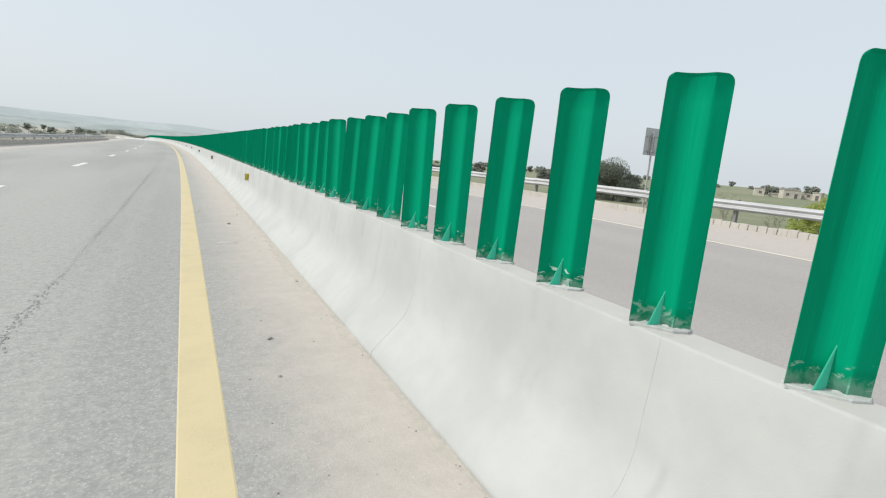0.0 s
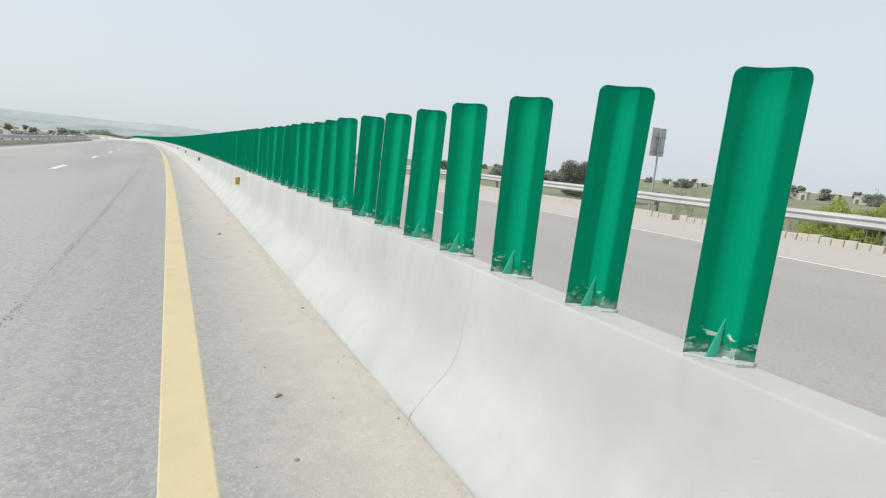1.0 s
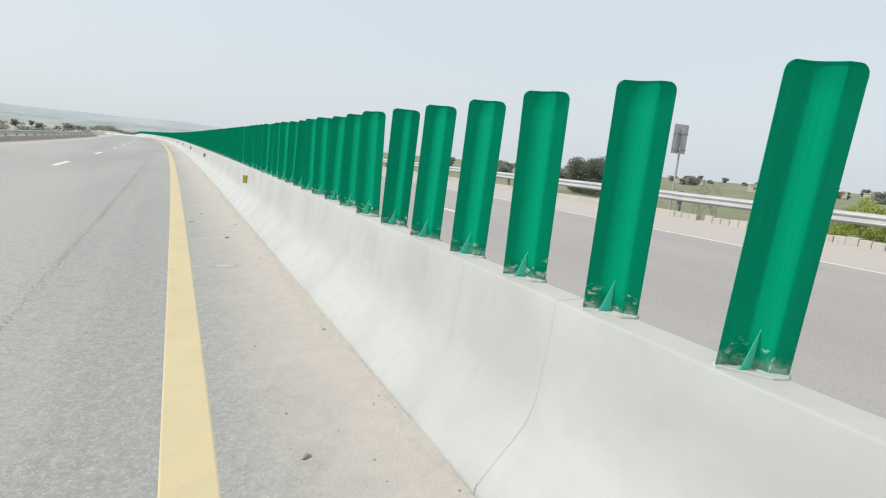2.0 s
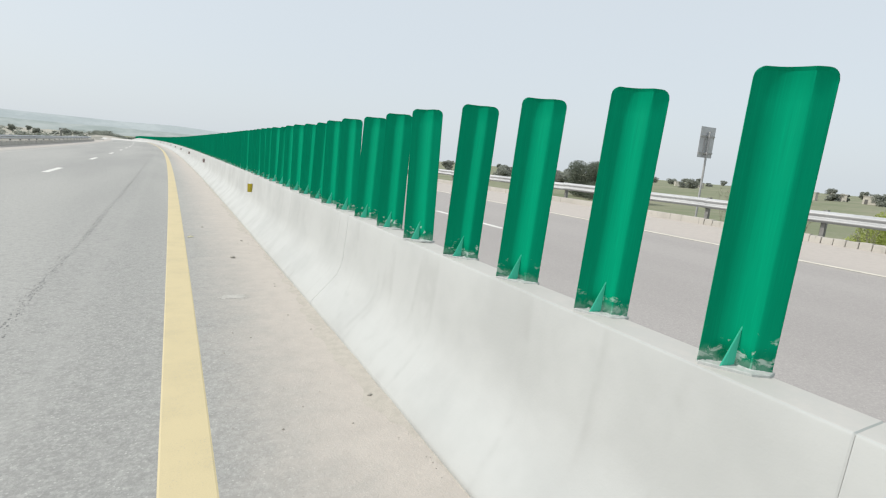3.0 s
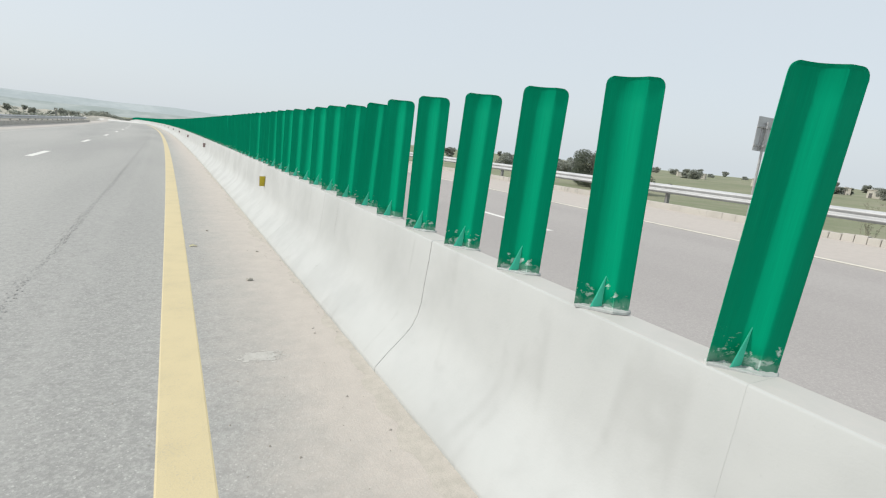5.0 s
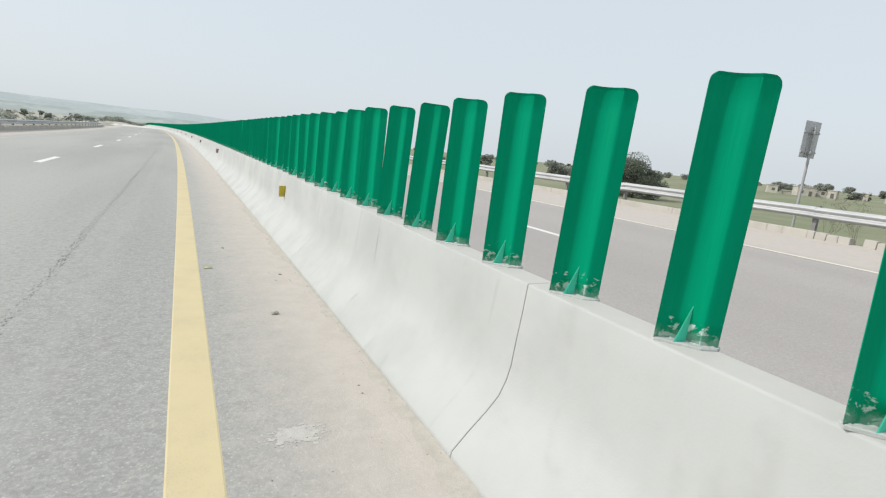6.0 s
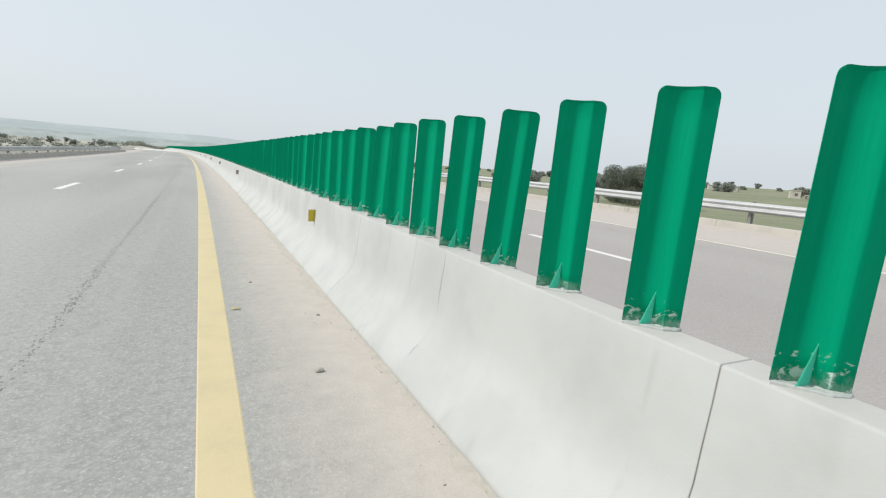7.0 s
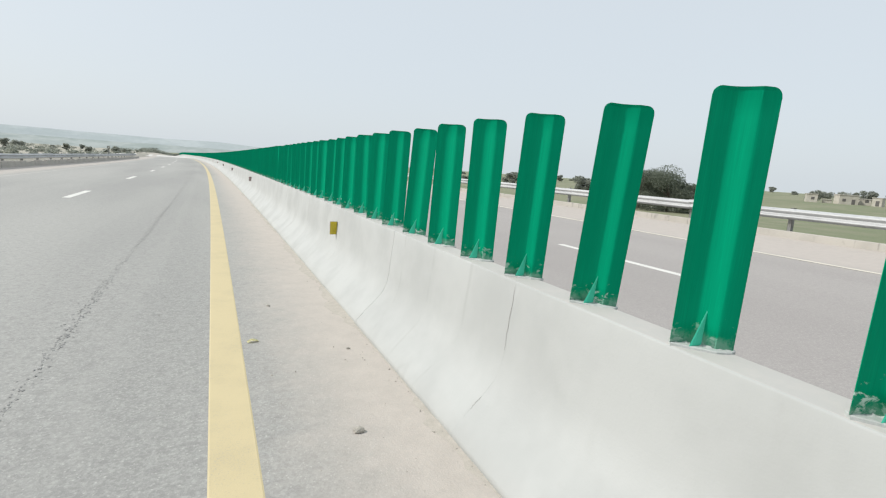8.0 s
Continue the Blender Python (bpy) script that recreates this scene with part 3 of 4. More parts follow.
for i, one in enumerate(blades):
    one.matrix_basis = blade_pose(i - 8)
for k in range(-4, 285):
    copy_thing(blades[rng.randrange(4)], blade_pose(k))


def far_blades():
    """The blades past the nearest ones, joined."""
    verts, faces = [], []
    for k in range(285, 470):
        m = blade_pose(k)
        base = len(verts)
        cols = (0.0, 0.15, 0.35, 0.55, 0.7, 0.85, 1.0)
        for u in cols:
            for z in (0.0, BLADE_H - (0.02 if u in (0.0, 1.0) else 0.0)):
                verts.append(m @ Vector((u * BLADE_W, blade_depth(u), z)))
                verts.append(m @ Vector((u * BLADE_W, blade_depth(u) + 0.0045, z)))
        for i in range(len(cols) - 1):
            p, q = base + 4 * i, base + 4 * i + 4
            faces += [(p, q, q + 2, p + 2), (q + 1, p + 1, p + 3, q + 3), (p + 2, q + 2, q + 3, p + 3)]
    return mesh_of("far_anti_glare_blades", verts, faces, M_GREEN)


tagged(link("far_anti_glare_blades", far_blades()), "distant row of green anti-glare blades on the barrier", "anti-glare blades", "", "stuff")

# ---- reflectors on the barrier ----
def reflector(y, face, label):
    root = tagged(new("barrier_reflector"), label, "reflector", "reflectors along the barrier")
    bracket = part("bracket", box(bmesh.new(), 0.0, 0.075, -0.042, -0.03, -0.02, 0.02, 0.003), M_STEEL, root, "short steel bracket")
    back = part("housing", box(bmesh.new(), -0.062, 0.048, -0.05, -0.03, -0.09, 0.09, 0.006), M_HOUSING, root, "thin dark backing")
    part("reflective_face", box(bmesh.new(), -0.06, 0.036, -0.058, -0.05, -0.087, 0.087, 0.004), face, back)
    for z in (-0.06, 0.06):
        bm = bmesh.new()
        bmesh.ops.create_cone(bm, cap_ends=True, segments=8, radius1=0.008, radius2=0.006, depth=0.006, matrix=pose(0.047, -0.052, z, 90, 0, 0))
        part("rivet", bm, M_POST, back)
    root.matrix_basis = on_road(1.672, y, 0.632, 8)
    return root


reflector(14.15, M_REFLECT, "yellow rectangular reflector fixed to the concrete barrier")
for k in range(1, 9):
    reflector(14.15 + 15.6 * k, M_RED, "dull reddish-brown reflector fixed to the concrete barrier")

# ---- guard rails ----
RAIL_STEP = 3.33
WAVE = [(0.0, 0.0), (-0.02, 0.012), (-0.075, 0.055), (-0.082, 0.075), (-0.075, 0.095), (-0.018, 0.135), (-0.012, 0.155), (-0.018, 0.175), (-0.075, 0.215), (-0.082, 0.235), (-0.075, 0.255), (-0.02, 0.298), (0.0, 0.31)]


def beam_mesh(side):
    bm = bmesh.new()
    prof = [(side * x, z) for x, z in WAVE] + [(side * x + side * 0.006, z) for x, z in reversed(WAVE)]
    prism(bm, prof, -0.04, RAIL_STEP + 0.04)
    return from_bm("rail_beam", bm, M_STEEL)


def rail_post(side, top=0.92):
    bm = bmesh.new()
    prism(bm, [(0.12, -0.5), (0.12, top), (0.126, top), (0.126, -0.5)], -0.055, 0.055)
    prism(bm, [(0.0 + 0.12, -0.5), (0.0 + 0.12, top), (0.23, top), (0.23, -0.5)], -0.055, -0.048)
    prism(bm, [(0.12, -0.5), (0.12, top), (0.23, top), (0.23, -0.5)], 0.048, 0.055)
    for v in bm.verts:
        v.co.x *= side
    return from_bm("post", bm, M_POST)


def rail_block(side):
    bm = box(bmesh.new(), -0.005, 0.12, -0.06, 0.06, 0.02, 0.29, 0.006)
    for v in bm.verts:
        v.co.x *= side
    return from_bm("spacer_block", bm, M_POST)


def guard_rail(a, side, start, count, height, post_foot, label):
    root = tagged(new("guard_rail"), label, "guard rail")
    root.matrix_basis = Matrix.Identity(4)
    beam, post, block = beam_mesh(side), rail_post(side, height + 0.345 - post_foot), rail_block(side)
    rng = random.Random(7)
    bm = bmesh.new()
    bmesh.ops.create_cone(bm, cap_ends=True, segments=8, radius1=0.016, radius2=0.012, depth=0.014, matrix=pose(0, 0, 0, 0, 90, 0))
    head = from_bm("splice_bolt", bm, M_STEEL)
    for k in range(count):
        y = start + RAIL_STEP * k
        m = on_road(a, y, height + rng.uniform(-0.012, 0.012))
        piece = link("rail_beam", beam, root, m)
        if -2 < y < 40:
            for dy, dz in ((0.02, 0.1), (0.2, 0.1), (0.02, 0.21), (0.2, 0.21)):
                link("splice_bolt", head, piece, pose(-side * 0.05, dy, dz))
        stake = link("post", post, root, on_road(a, y, post_foot, rng.uniform(-2, 2)))
        link("spacer_block", block, stake, pose(0, 0, height - post_foot))
    return root


guard_rail(15.35, 1, 9.5 - RAIL_STEP * 9, 70, 0.765, 0.1, "galvanised steel guard rail on posts behind the far kerb")
guard_rail(-10.15, -1, -20, 40, 0.52, 0.0, "galvanised steel guard rail along the outer edge of the carriageway")

# ---- road sign seen from behind ----
def road_sign(m):
    root = tagged(new("road_sign"), "grey metal road sign seen from behind on a thin post", "road sign")
    bm = bmesh.new()
    bmesh.ops.create_cone(bm, cap_ends=True, segments=14, radius1=0.036, radius2=0.036, depth=4.4, matrix=Matrix.Translation((0, 0, 1.1)))
    part("pole", bm, M_POLE, root, "thin grey steel pole")
    board = part("board", box(bmesh.new(), -0.36, 0.36, 0.07, 0.082, 2.42, 3.46, 0.004), M_SIGN, root, "grey aluminium back")
    for z in (2.56, 3.12):
        part("cross_rail", box(bmesh.new(), -0.355, 0.355, 0.042, 0.07, z, z + 0.045, 0.004), M_POLE, board)
    for x in (-0.13, 0.1):
        part("stiffener", box(bmesh.new(), x, x + 0.03, 0.04, 0.069, 2.44, 3.12, 0.003), M_POLE, board)
    part("clamp", box(bmesh.new(), -0.06, 0.06, -0.055, 0.045, 2.54, 2.62, 0.005), M_POLE, root)
    part("clamp", box(bmesh.new(), -0.06, 0.06, -0.055, 0.045, 3.1, 3.18, 0.005), M_POLE, root)
    root.matrix_basis = m
    return root


road_sign(pose(16.38, 13.8, 0.0, 0, 0, -4))

# ---- plants ----
def leaf_mass(lobes, count, size, seed, material, name="crown"):
    rng = random.Random(seed)
    verts, faces = [], []
    for (cx, cy, cz, rx, ry, rz) in lobes:
        for _ in range(count):
            d = Vector((rng.gauss(0, 1), rng.gauss(0, 1), rng.gauss(0, 1))).normalized() * (rng.random() ** 0.4)
            c = Vector((cx + d.x * rx, cy + d.y * ry, cz + d.z * rz))
            s = size * rng.uniform(0.5, 1.4)
            u = Vector((rng.gauss(0, 1), rng.gauss(0, 1), rng.gauss(0, 0.7))).normalized()
            w = u.cross(Vector((rng.gauss(0, 1), rng.gauss(0, 1), rng.gauss(0, 1)))).normalized()
            b = len(verts)
            verts += [c - u * s, c + w * s * 0.5, c + u * s, c - w * s * 0.45]
            faces.append((b, b + 1, b + 2, b + 3))
    return mesh_of(name, verts, faces, material)


def limb(bm, a, b, r0, r1, seg=7):
    a, b = Vector(a), Vector(b)
    q = (b - a).to_track_quat("Z", "Y").to_matrix().to_4x4()
    bmesh.ops.create_cone(bm, cap_ends=True, segments=seg, radius1=r0, radius2=r1, depth=(b - a).length, matrix=Matrix.Translation((a + b) / 2) @ q)


def tree(name, height, width, seed, leaf, leaves, size, label, category="tree", low=0.2, group=""):
    rng = random.Random(seed)
    root = tagged(new(name), label, category, group)
    bm = bmesh.new()
    fork = Vector((rng.uniform(-0.2, 0.2), rng.uniform(-0.2, 0.2), height * 0.32))
    limb(bm, (0, 0, -0.6), fork, height * 0.032, height * 0.022)
    lobes = []
    n = 15
    for k in range(n):
        g = 2 * math.pi * k / n + rng.uniform(-0.4, 0.4)
        d = width * 0.5 * rng.uniform(0.15, 0.72)
        z = height * rng.uniform(low + 0.12, 0.86)
        tip = Vector((math.cos(g) * d, math.sin(g) * d, z))
        limb(bm, fork, tip, height * 0.014, height * 0.004, 5)
        s = width * rng.uniform(0.15, 0.25)
        lobes.append((*tip, s * 1.1, s * 1.1, s * rng.uniform(0.6, 0.95)))
    part("trunk", bm, M_BARK, root)
    link("crown", leaf_mass(lobes, leaves, size, seed + 1, leaf), root)
    return root


def bush_clump(m, seed):
    root = tree("tree", 9.4, 13.0, seed, M_LEAF, 2300, 0.15, "broad dusty dark green tree with a low crown", "tree", 0.02)
    root.matrix_basis = m
    return root


def at_azimuth(deg, dist):
    x, y = 0.17 + dist * math.sin(radians(deg)), 4.0 + dist * math.cos(radians(deg))
    return x, y


x, y = at_azimuth(48.0, 120)
bush_clump(pose(x, y, -4.0), 31)
x, y = at_azimuth(45.4, 128)
bush_clump(pose(x, y, -4.4, 0, 0, 80), 35)

# these crowns take the leaf colour with haze mixed in
kinds = [tree("tree", h, w, 50 + i, M_LEAF_FAR, 240, 0.34, "distant green tree standing in the fields, its leaf colour paled for haze", "tree", 0.0, "trees across the fields") for i, (h, w) in enumerate(((6.4, 8.5), (5.2, 9.0), (7.4, 6.5), (4.2, 6)))]
rng = random.Random(77)
spots = []
for g in range(46):
    spots.append((22 + 60 * g / 45 + rng.uniform(-0.7, 0.7), rng.uniform(430, 640)))
spots += [(35.2, 200), (35.8, 206), (32.1, 240), (31.6, 250), (39.6, 175), (40.2, 182), (42.1, 205), (43.0, 210), (29, 260), (27, 240), (54.4, 330), (55.2, 320), (61.0, 330), (63.2, 335), (64.8, 300), (66.9, 290), (67.6, 300), (70.5, 270), (74, 300)]
for g in range(13):
    spots.append((-34 + 31 * g / 12 + rng.uniform(-0.7, 0.7), rng.uniform(620, 900)))
spots += [(-4.9, 640), (-5.3, 650), (-4.4, 645), (-3.1, 660), (-5.8, 640), (-5.1, 610), (-4.6, 620), (-1.2, 640), (-7.6, 520), (-6.6, 560), (-9.3, 560), (-8.4, 540), (-10.6, 520), (-12.2, 560), (-15.6, 470), (-16.4, 480), (-19, 500)]
for i, (g, d) in enumerate(spots):
    x, y = at_azimuth(g, d)
    m = pose(x, y, ground_height(x, y) - (1.5 if d > 400 else 0.8), 0, 0, rng.uniform(0, 360))
    if i < 4:
        kinds[i].matrix_basis = m
    else:
        copy_thing(kinds[rng.randrange(4)], m)


def far_woods():
    """Low scrub and tree crowns far off on the outer side of the road."""
    rng = random.Random(61)
    lobes = []
    for i in range(420):
        g, d = rng.uniform(-36, -0.5), rng.uniform(380, 950)
        r = rng.uniform(0.9, 2.6)
        if i < 40:
            g, d, r = rng.uniform(-6.4, -3.6), rng.uniform(600, 660), rng.uniform(2.0, 3.6)
        elif i < 190:
            g, d, r = rng.uniform(-30, -7.2), rng.uniform(190, 380), rng.uniform(0.5, 1.5)
        x, y = at_azimuth(g, d)
        lobes.append((x, y, ground_height(x, y) + r * 0.6, r * rng.uniform(1.2, 2.6), r * 1.4, r))
    # the scrub's paleness is haze put into its leaf colour
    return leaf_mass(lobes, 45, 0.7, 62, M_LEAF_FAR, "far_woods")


tagged(link("far_woods", far_woods()), "low green scrub far off below the hills, its leaf colour paled for haze", "woods", "", "stuff")


def shrub(m, width, height, seed, material, label, count=900, size=0.034):
    rng = random.Random(seed)
    root = tagged(new("shrub"), label, "shrub", "shrubs behind the guard rail")
    bm = bmesh.new()
    lobes = []
    for k in range(21):
        tip = Vector((rng.uniform(-0.62, 0.62) * width, rng.uniform(-0.62, 0.62) * width, height * rng.uniform(0.22, 0.9)))
        limb(bm, (tip.x * 0.2, tip.y * 0.2, -0.15), tip, 0.02, 0.006, 5)
        lobes.append((*tip, width * rng.uniform(0.09, 0.16), width * rng.uniform(0.09, 0.16), height * rng.uniform(0.1, 0.2)))
    part("stem", bm, M_TWIG, root)
    link("leaves", leaf_mass(lobes, count, size, seed, material, "leaves"), root)
    root.matrix_basis = m
    return root


for i, (x, y, w, h) in enumerate(((19.6, 8.1, 2.2, 1.9), (21.5, 8.9, 2.4, 2.5), (20.2, 6.2, 2.4, 2.2), (23.5, 9.6, 2.4, 3.1), (19.0, 4.4, 2.2, 2.0), (24.5, 7.6, 2.8, 3.4), (18.4, 6.9, 1.6, 1.3), (25.5, 11.2, 2.6, 3.2), (28.0, 11.4, 3.2, 3.3), (30.0, 10.8, 3.4, 3.6), (27.2, 9.2, 3.0, 3.2), (22.4, 7.6, 2.4, 2.5))):
    shrub(pose(x, y, ground_height(x, y)), w, h, 90 + i, M_YELLOWGREEN, "yellow-green leafy shrub on the bank behind the guard rail")


def dry_weed(m, height, seed):
    rng = random.Random(seed)
    root = tagged(new("dry_weed"), "tall thin dry weed with sparse leaves behind the guard rail", "weed", "weeds behind the guard rail")
    tips = []
    for k in range(7):
        bm = bmesh.new()
        p = Vector((rng.uniform(-0.12, 0.12), rng.uniform(-0.12, 0.12), -0.1))
        d = Vector((rng.uniform(-0.32, 0.32), rng.uniform(-0.32, 0.32), 1))
        arch = Vector((rng.uniform(-0.05, 0.05), rng.uniform(-0.05, 0.05), -0.012))
        h = height * rng.uniform(0.5, 1.0)
        steps = 11
        for step in range(steps):
            q = p + d.normalized() * h / steps
            limb(bm, p, q, 0.008 - step * 0.0006, 0.0074 - step * 0.0006, 5)
            if step > 3:
                for _ in range(2):
                    out = Vector((rng.uniform(-1, 1), rng.uniform(-1, 1), rng.uniform(0.5, 1.2))).normalized() * h * rng.uniform(0.05, 0.12)
                    limb(bm, q, q + out, 0.0032, 0.0014, 4)
                    tips.append((*(q + out), 0.05, 0.05, 0.05))
            p, d = q, d + arch + Vector((rng.uniform(-0.07, 0.07), rng.uniform(-0.07, 0.07), 0))
        part("stem", bm, M_TWIG, root)
    tagged(link("leaves", leaf_mass(tips, 5, 0.018, seed, M_DRY, "leaves"), root), "", "", "", "stuff")
    root.matrix_basis = m
    return root


for i, (x, y, h) in enumerate(((16.9, 13.1, 2.0), (17.2, 12.5, 1.7), (17.0, 7.0, 2.3), (17.3, 10.9, 1.4), (16.8, 9.0, 1.0))):
    dry_weed(pose(x, y, ground_height(x, y)), h, 200 + i)


def bank_grass():
    rng = random.Random(5)
    verts, faces = [], []
    for _ in range(9000):
        y = rng.uniform(-4, 45)
        x = 15.6 + rng.random() ** 1.6 * 14 + bend(y)
        z = ground_height(x, y)
        h, g = rng.uniform(0.06, 0.24), rng.uniform(0, 6.3)
        dx, dy = math.cos(g) * 0.02, math.sin(g) * 0.02
        lx, ly = rng.uniform(-0.1, 0.1), rng.uniform(-0.1, 0.1)
        b = len(verts)
        verts += [(x - dx, y - dy, z - 0.05), (x + dx, y + dy, z - 0.05), (x + lx, y + ly, z + h)]
        faces.append((b, b + 1, b + 2))
    return mesh_of("bank_grass", verts, faces, M_GRASS)


tagged(link("bank_grass", bank_grass()), "short dry green grass on the bank", "grass", "", "stuff")

# ---- pale concrete apron and boom barrier beyond the end of the outer guard rail ----
tagged(link("pavement", strip("pavement", [(-20.0, 0.0), (-19.8, 0.03), (1.2, 0.03), (1.25, -0.1), (-20.0, -0.2)], 178, 330, M_APRON)), "pale concrete pavement where the asphalt ends", "pavement", "", "structure")


def boom_barrier(m):
    root = tagged(new("boom_barrier"), "raised pale boom barrier on a dark post", "boom barrier")
    part("post", box(bmesh.new(), -0.16, 0.16, -0.16, 0.16, -0.4, 2.3, 0.03), M_POST, root)
    part("housing", box(bmesh.new(), -0.3, 0.3, -0.25, 0.25, 1.9, 2.6, 0.04), M_POST, root)
    bm = box(bmesh.new(), -3.0, 0.4, -0.3, -0.2, -0.08, 0.08, 0.02)
    bmesh.ops.transform(bm, matrix=pose(0, 0, 2.2, 0, -42, 0), verts=bm.verts)
    part("arm", bm, M_WHITE, root, "pale slanting arm")
    root.matrix_basis = m
    return root


x, y = at_azimuth(-8.9, 148)
boom_barrier(pose(x, y, ground_height(x, y) + 0.1))

# ---- houses far across the fields ----
def house(m, w, d, h, doors, windows, label):
    root = tagged(new("house"), label, "house", "village houses across the fields")
    part("wall", box(bmesh.new(), -w / 2, w / 2, -d / 2, d / 2, -0.6, h, 0.04), M_MUD, root)
    part("roof", box(bmesh.new(), -w / 2 - 0.2, w / 2 + 0.2, -d / 2 - 0.2, d / 2 + 0.2, h, h + 0.35, 0.05), M_KERB, root)
    for x in doors:
        part("door", box(bmesh.new(), x - 0.6, x + 0.6, -d / 2 - 0.05, -d / 2 + 0.1, 0.0, 2.1, 0.02), M_DARK, root)
    for x in windows[:1]:
        part("window", box(bmesh.new(), x - 0.6, x + 0.6, -d / 2 - 0.05, -d / 2 + 0.1, 1.1, 2.3, 0.02), M_DARK, root)
    root.matrix_basis = m
    return root


for g, dist, w, d, h, ds, ws in (
    (60.7, 272, 4.0, 5, 3.3, (), (0.3,)), (61.9, 276, 3.4, 0.5, 1.3, (), ()), (63.2, 268, 6.6, 6, 3.6, (1.6,), (-1.6,)),
    (64.5, 274, 3.6, 5, 2.4, (), (0.4,)), (65.4, 266, 3.2, 4, 3.1, (0.2,), ()), (67.3, 300, 6.0, 5, 3.0, (0.5,), (-1.8,)),
    (69.6, 285, 5.0, 5, 3.4, (-1.2,), (1.2,)), (71.6, 300, 7.0, 6, 3.2, (1,), (-2,)), (55.6, 360, 8.0, 6, 3.2, (1,), (-2.4,)), (53.9, 380, 4.5, 5, 2.8, (), (0.6,))):
    x, y = at_azimuth(g, dist)
    house(pose(x, y, ground_height(x, y), 0, 0, 180 - g + 180 + rng.uniform(-20, 20)), w, d, h, ds, ws, "low flat-roofed pale plastered village house" if d > 1 else "low ruined pale mud wall by the village houses")

# ---- stones, grit and litter on the shoulder ----
def stone_mesh(size, seed, flat=0.55):
    rng = random.Random(seed)
    bm = bmesh.new()
    bmesh.ops.create_icosphere(bm, subdivisions=2, radius=size)
    for v in bm.verts:
        k = 1 + 0.35 * noise.noise(v.co * (1.4 / size) + Vector((seed, 0, 0)))
        v.co = Vector((v.co.x * k * 1.2, v.co.y * k * 0.85, v.co.z * k * flat))
    return from_bm("stone", bm, M_STONE)


for i, (x, y, s) in enumerate(((0.905, 9.91, 0.03), (0.757, 3.89, 0.02), (0.72, 3.2, 0.013), (0.66, 12.6, 0.018), (1.16, 11.2, 0.015), (1.3, 5.6, 0.014))):
    st = tagged(link("stone", stone_mesh(s, i + 3)), "small grey stone lying on the sandy shoulder", "stone", "stones on the shoulder")
    st.matrix_basis = pose(x, y, s * 0.4, 0, 0, 40 * i)


def grit():
    rng = random.Random(9)
    verts, faces = [], []
    for _ in range(760):
        y = rng.uniform(0.8, 26)
        x = min(1.39, 0.45 + 0.95 * rng.random()) if rng.random() < 0.85 else rng.uniform(-1.6, 0.1)
        s = rng.choice((0.003, 0.003, 0.004, 0.004, 0.005, 0.008))
        if rng.random() < 0.3:
            x = 1.375 - abs(rng.gauss(0, 0.03)) + bend(y)
        b = len(verts)
        g = rng.uniform(0, 6.3)
        for q in range(4):
            r = s * rng.uniform(0.7, 1.4)
            verts.append((x + r * math.cos(g + q * 1.57), y + r * math.sin(g + q * 1.57), 0.001))
        verts.append((x + rng.uniform(-s, s) * 0.3, y, s * rng.uniform(0.7, 1.2)))
        faces += [(b, b + 1, b + 4), (b + 1, b + 2, b + 4), (b + 2, b + 3, b + 4), (b + 3, b, b + 4)]
    return mesh_of("grit", verts, faces, M_GRAVEL)


tagged(link("grit", grit()), "loose dark grit scattered on the sandy shoulder", "gravel", "", "stuff")


def splash(x, y, seed):
    """Dried mortar: many thin ragged flakes lying close together."""
    rng = random.Random(seed)
    verts, faces = [], []
    for i in range(330):
        cx, cy = rng.gauss(0, 0.085), rng.gauss(0, 0.036)
        r = rng.uniform(0.002, 0.017) * (1.0 if abs(cx) < 0.1 else 0.5)
        z, base, n = 0.0002 + i * 0.000003, len(verts), 9
        for q in range(n):
            g = 2 * math.pi * q / n
            k = rng.uniform(0.55, 1.3)
            verts.append((cx + 1.5 * r * k * math.cos(g), cy + r * k * math.sin(g), z))
        faces.append(tuple(range(base, base + n)))
    ob = tagged(link("mortar_splash", mesh_of("mortar_splash", verts, faces, M_MORTAR)), "pale dried mortar splash on the shoulder", "mortar splash", "", "stuff")
    ob.matrix_basis = pose(x, y, 0.0006)


splash(0.73, 8.03, 3)


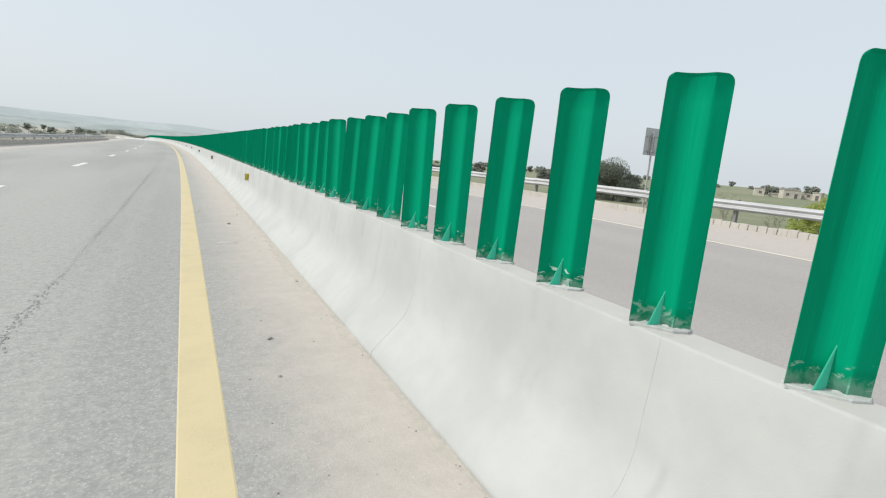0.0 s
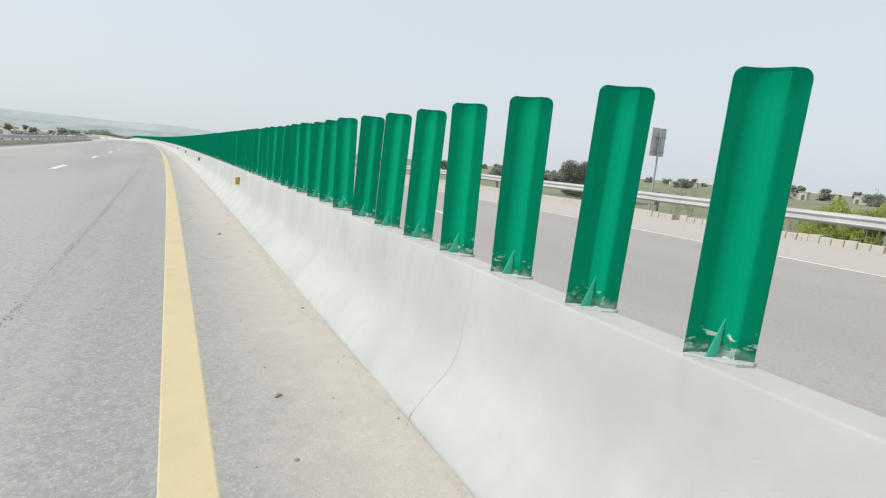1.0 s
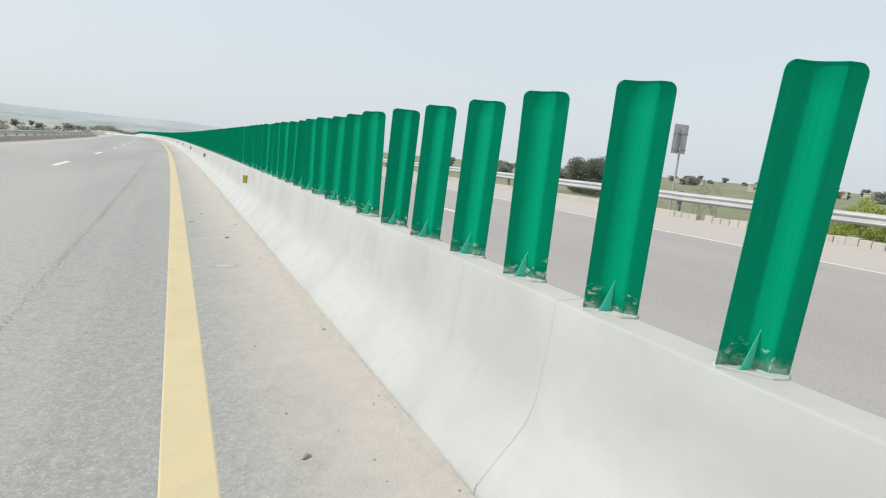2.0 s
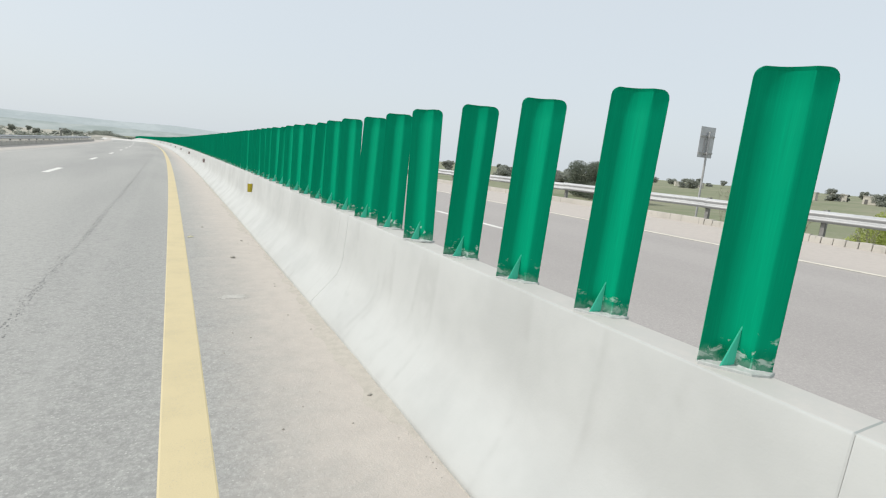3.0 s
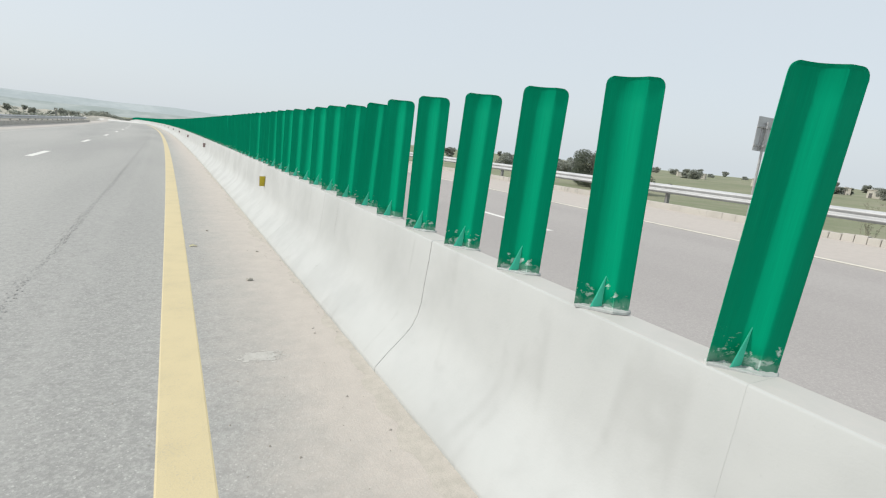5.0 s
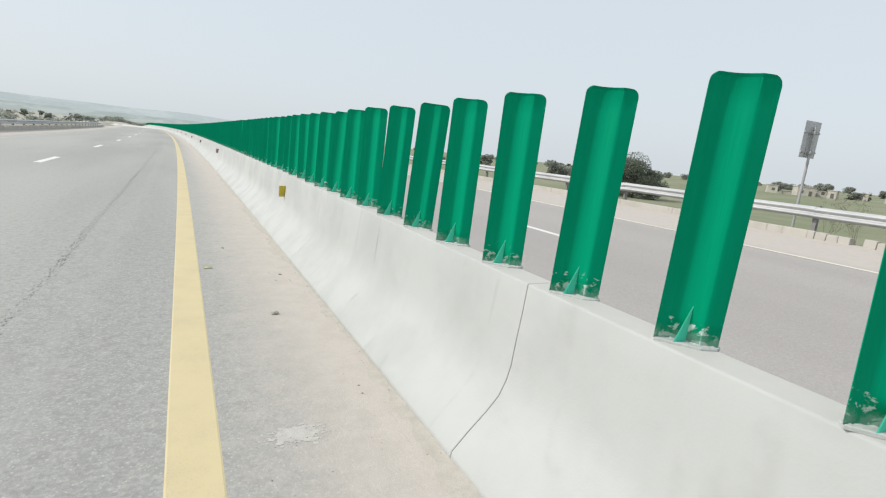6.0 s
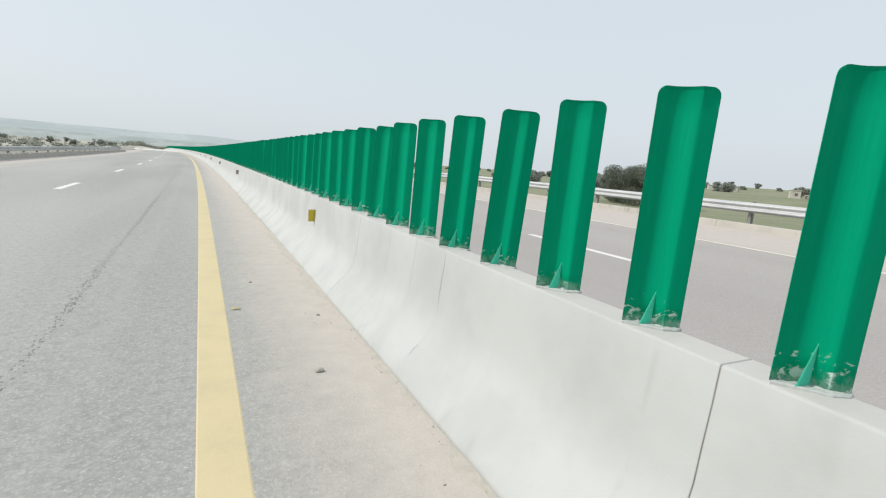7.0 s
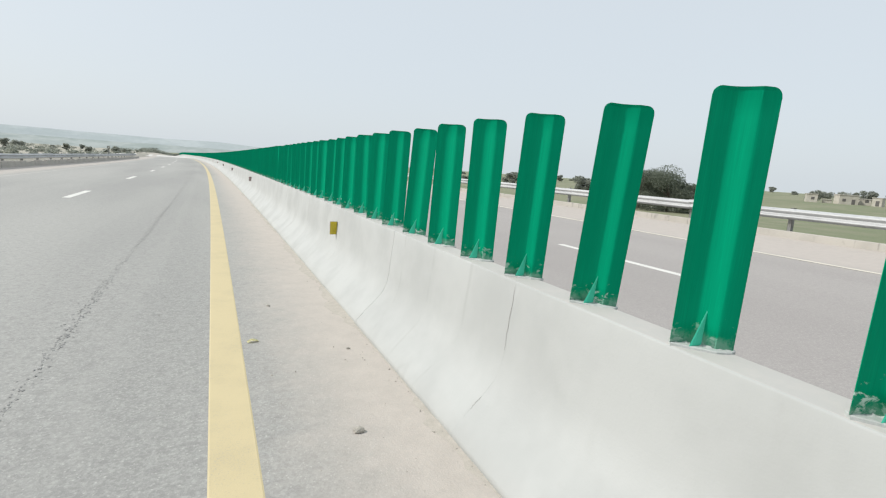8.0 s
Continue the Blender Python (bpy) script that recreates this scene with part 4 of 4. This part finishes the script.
def scrap():
    bm = bmesh.new()
    n = 7
    rows = []
    for k in range(n):
        u = k / (n - 1)
        rows.append([bm.verts.new((-0.045 + 0.09 * u, v, 0.004 + 0.018 * math.sin(math.pi * u) * (0.6 + 0.4 * (v > 0)))) for v in (-0.018, 0.02)])
    for a, b in zip(rows, rows[1:]):
        bm.faces.new((a[0], b[0], b[1], a[1]))
    bmesh.ops.solidify(bm, geom=list(bm.faces), thickness=0.002)
    ob = tagged(link("plastic_scrap", from_bm("plastic_scrap", bm, M_SCRAP)), "curled pale yellow scrap lying beside the yellow line", "litter")
    ob.matrix_basis = pose(0.445, 11.55, 0.001, 0, 0, 12)


scrap()


def sand_drift():
    """Windblown sand heaped unevenly against the foot of the barrier."""
    ys, y = [], -3.0
    while y < 70:
        ys.append(y)
        y += 0.07 if y < 20 else 0.3
    verts, faces = [], []
    for y in ys:
        w = 0.014 + 0.085 * max(0.0, 0.35 + noise.noise((y * 0.9, 0.5, 0)) + 0.7 * noise.noise((y * 4.3, 1.5, 0)) + 0.3 * noise.noise((y * 13, 2.5, 0)))
        h = 0.003 + 0.16 * w * (0.6 + 0.5 * noise.noise((y * 2.2, 7, 0)))
        x = BARRIER - 0.44 + bend(y)
        verts += [(x + 0.03, y, h * 1.25), (x - w * 0.45, y, h * 0.5), (x - w * 1.3, y, 0.0005)]
    for i in range(len(ys) - 1):
        for q in range(2):
            p = i * 3 + q
            faces.append((p + 1, p, p + 3, p + 4))
    return mesh_of("sand_drift", verts, faces, M_SAND, True)


tagged(link("sand_drift", sand_drift()), "beige windblown sand along the foot of the barrier", "sand", "", "stuff")


def crack(y, zs, name="crack"):
    """A short dark hairline break in the barrier's face, following its profile."""
    side = sorted([(z, BARRIER + x) for x, z in OUTLINE[:len(HALF)]])
    rng = random.Random(int(y * 100))
    verts, faces = [], []
    for i in range(9):
        z = zs[0] + (zs[1] - zs[0]) * i / 8
        x = float(np.interp(z, [p[0] for p in side], [p[1] for p in side])) - 0.0015
        w = 0.0009 * math.sin(math.pi * (i + 0.3) / 8.6) + 0.0006
        yy = y + rng.gauss(0, 0.003)
        verts += [(x + bend(y), yy - w, z), (x + bend(y), yy + w, z)]
    faces = [(2 * i, 2 * i + 1, 2 * i + 3, 2 * i + 2) for i in range(8)]
    link(name, mesh_of(name, verts, faces, M_JOINT), barrier, None, "short dark hairline crack")


for y, zs in ((9.684, (0.16, 0.23)), (9.684, (0.5, 0.88)), (3.33, (0.02, 0.06)), (13.92, (0.2, 0.5))):
    crack(y, zs)
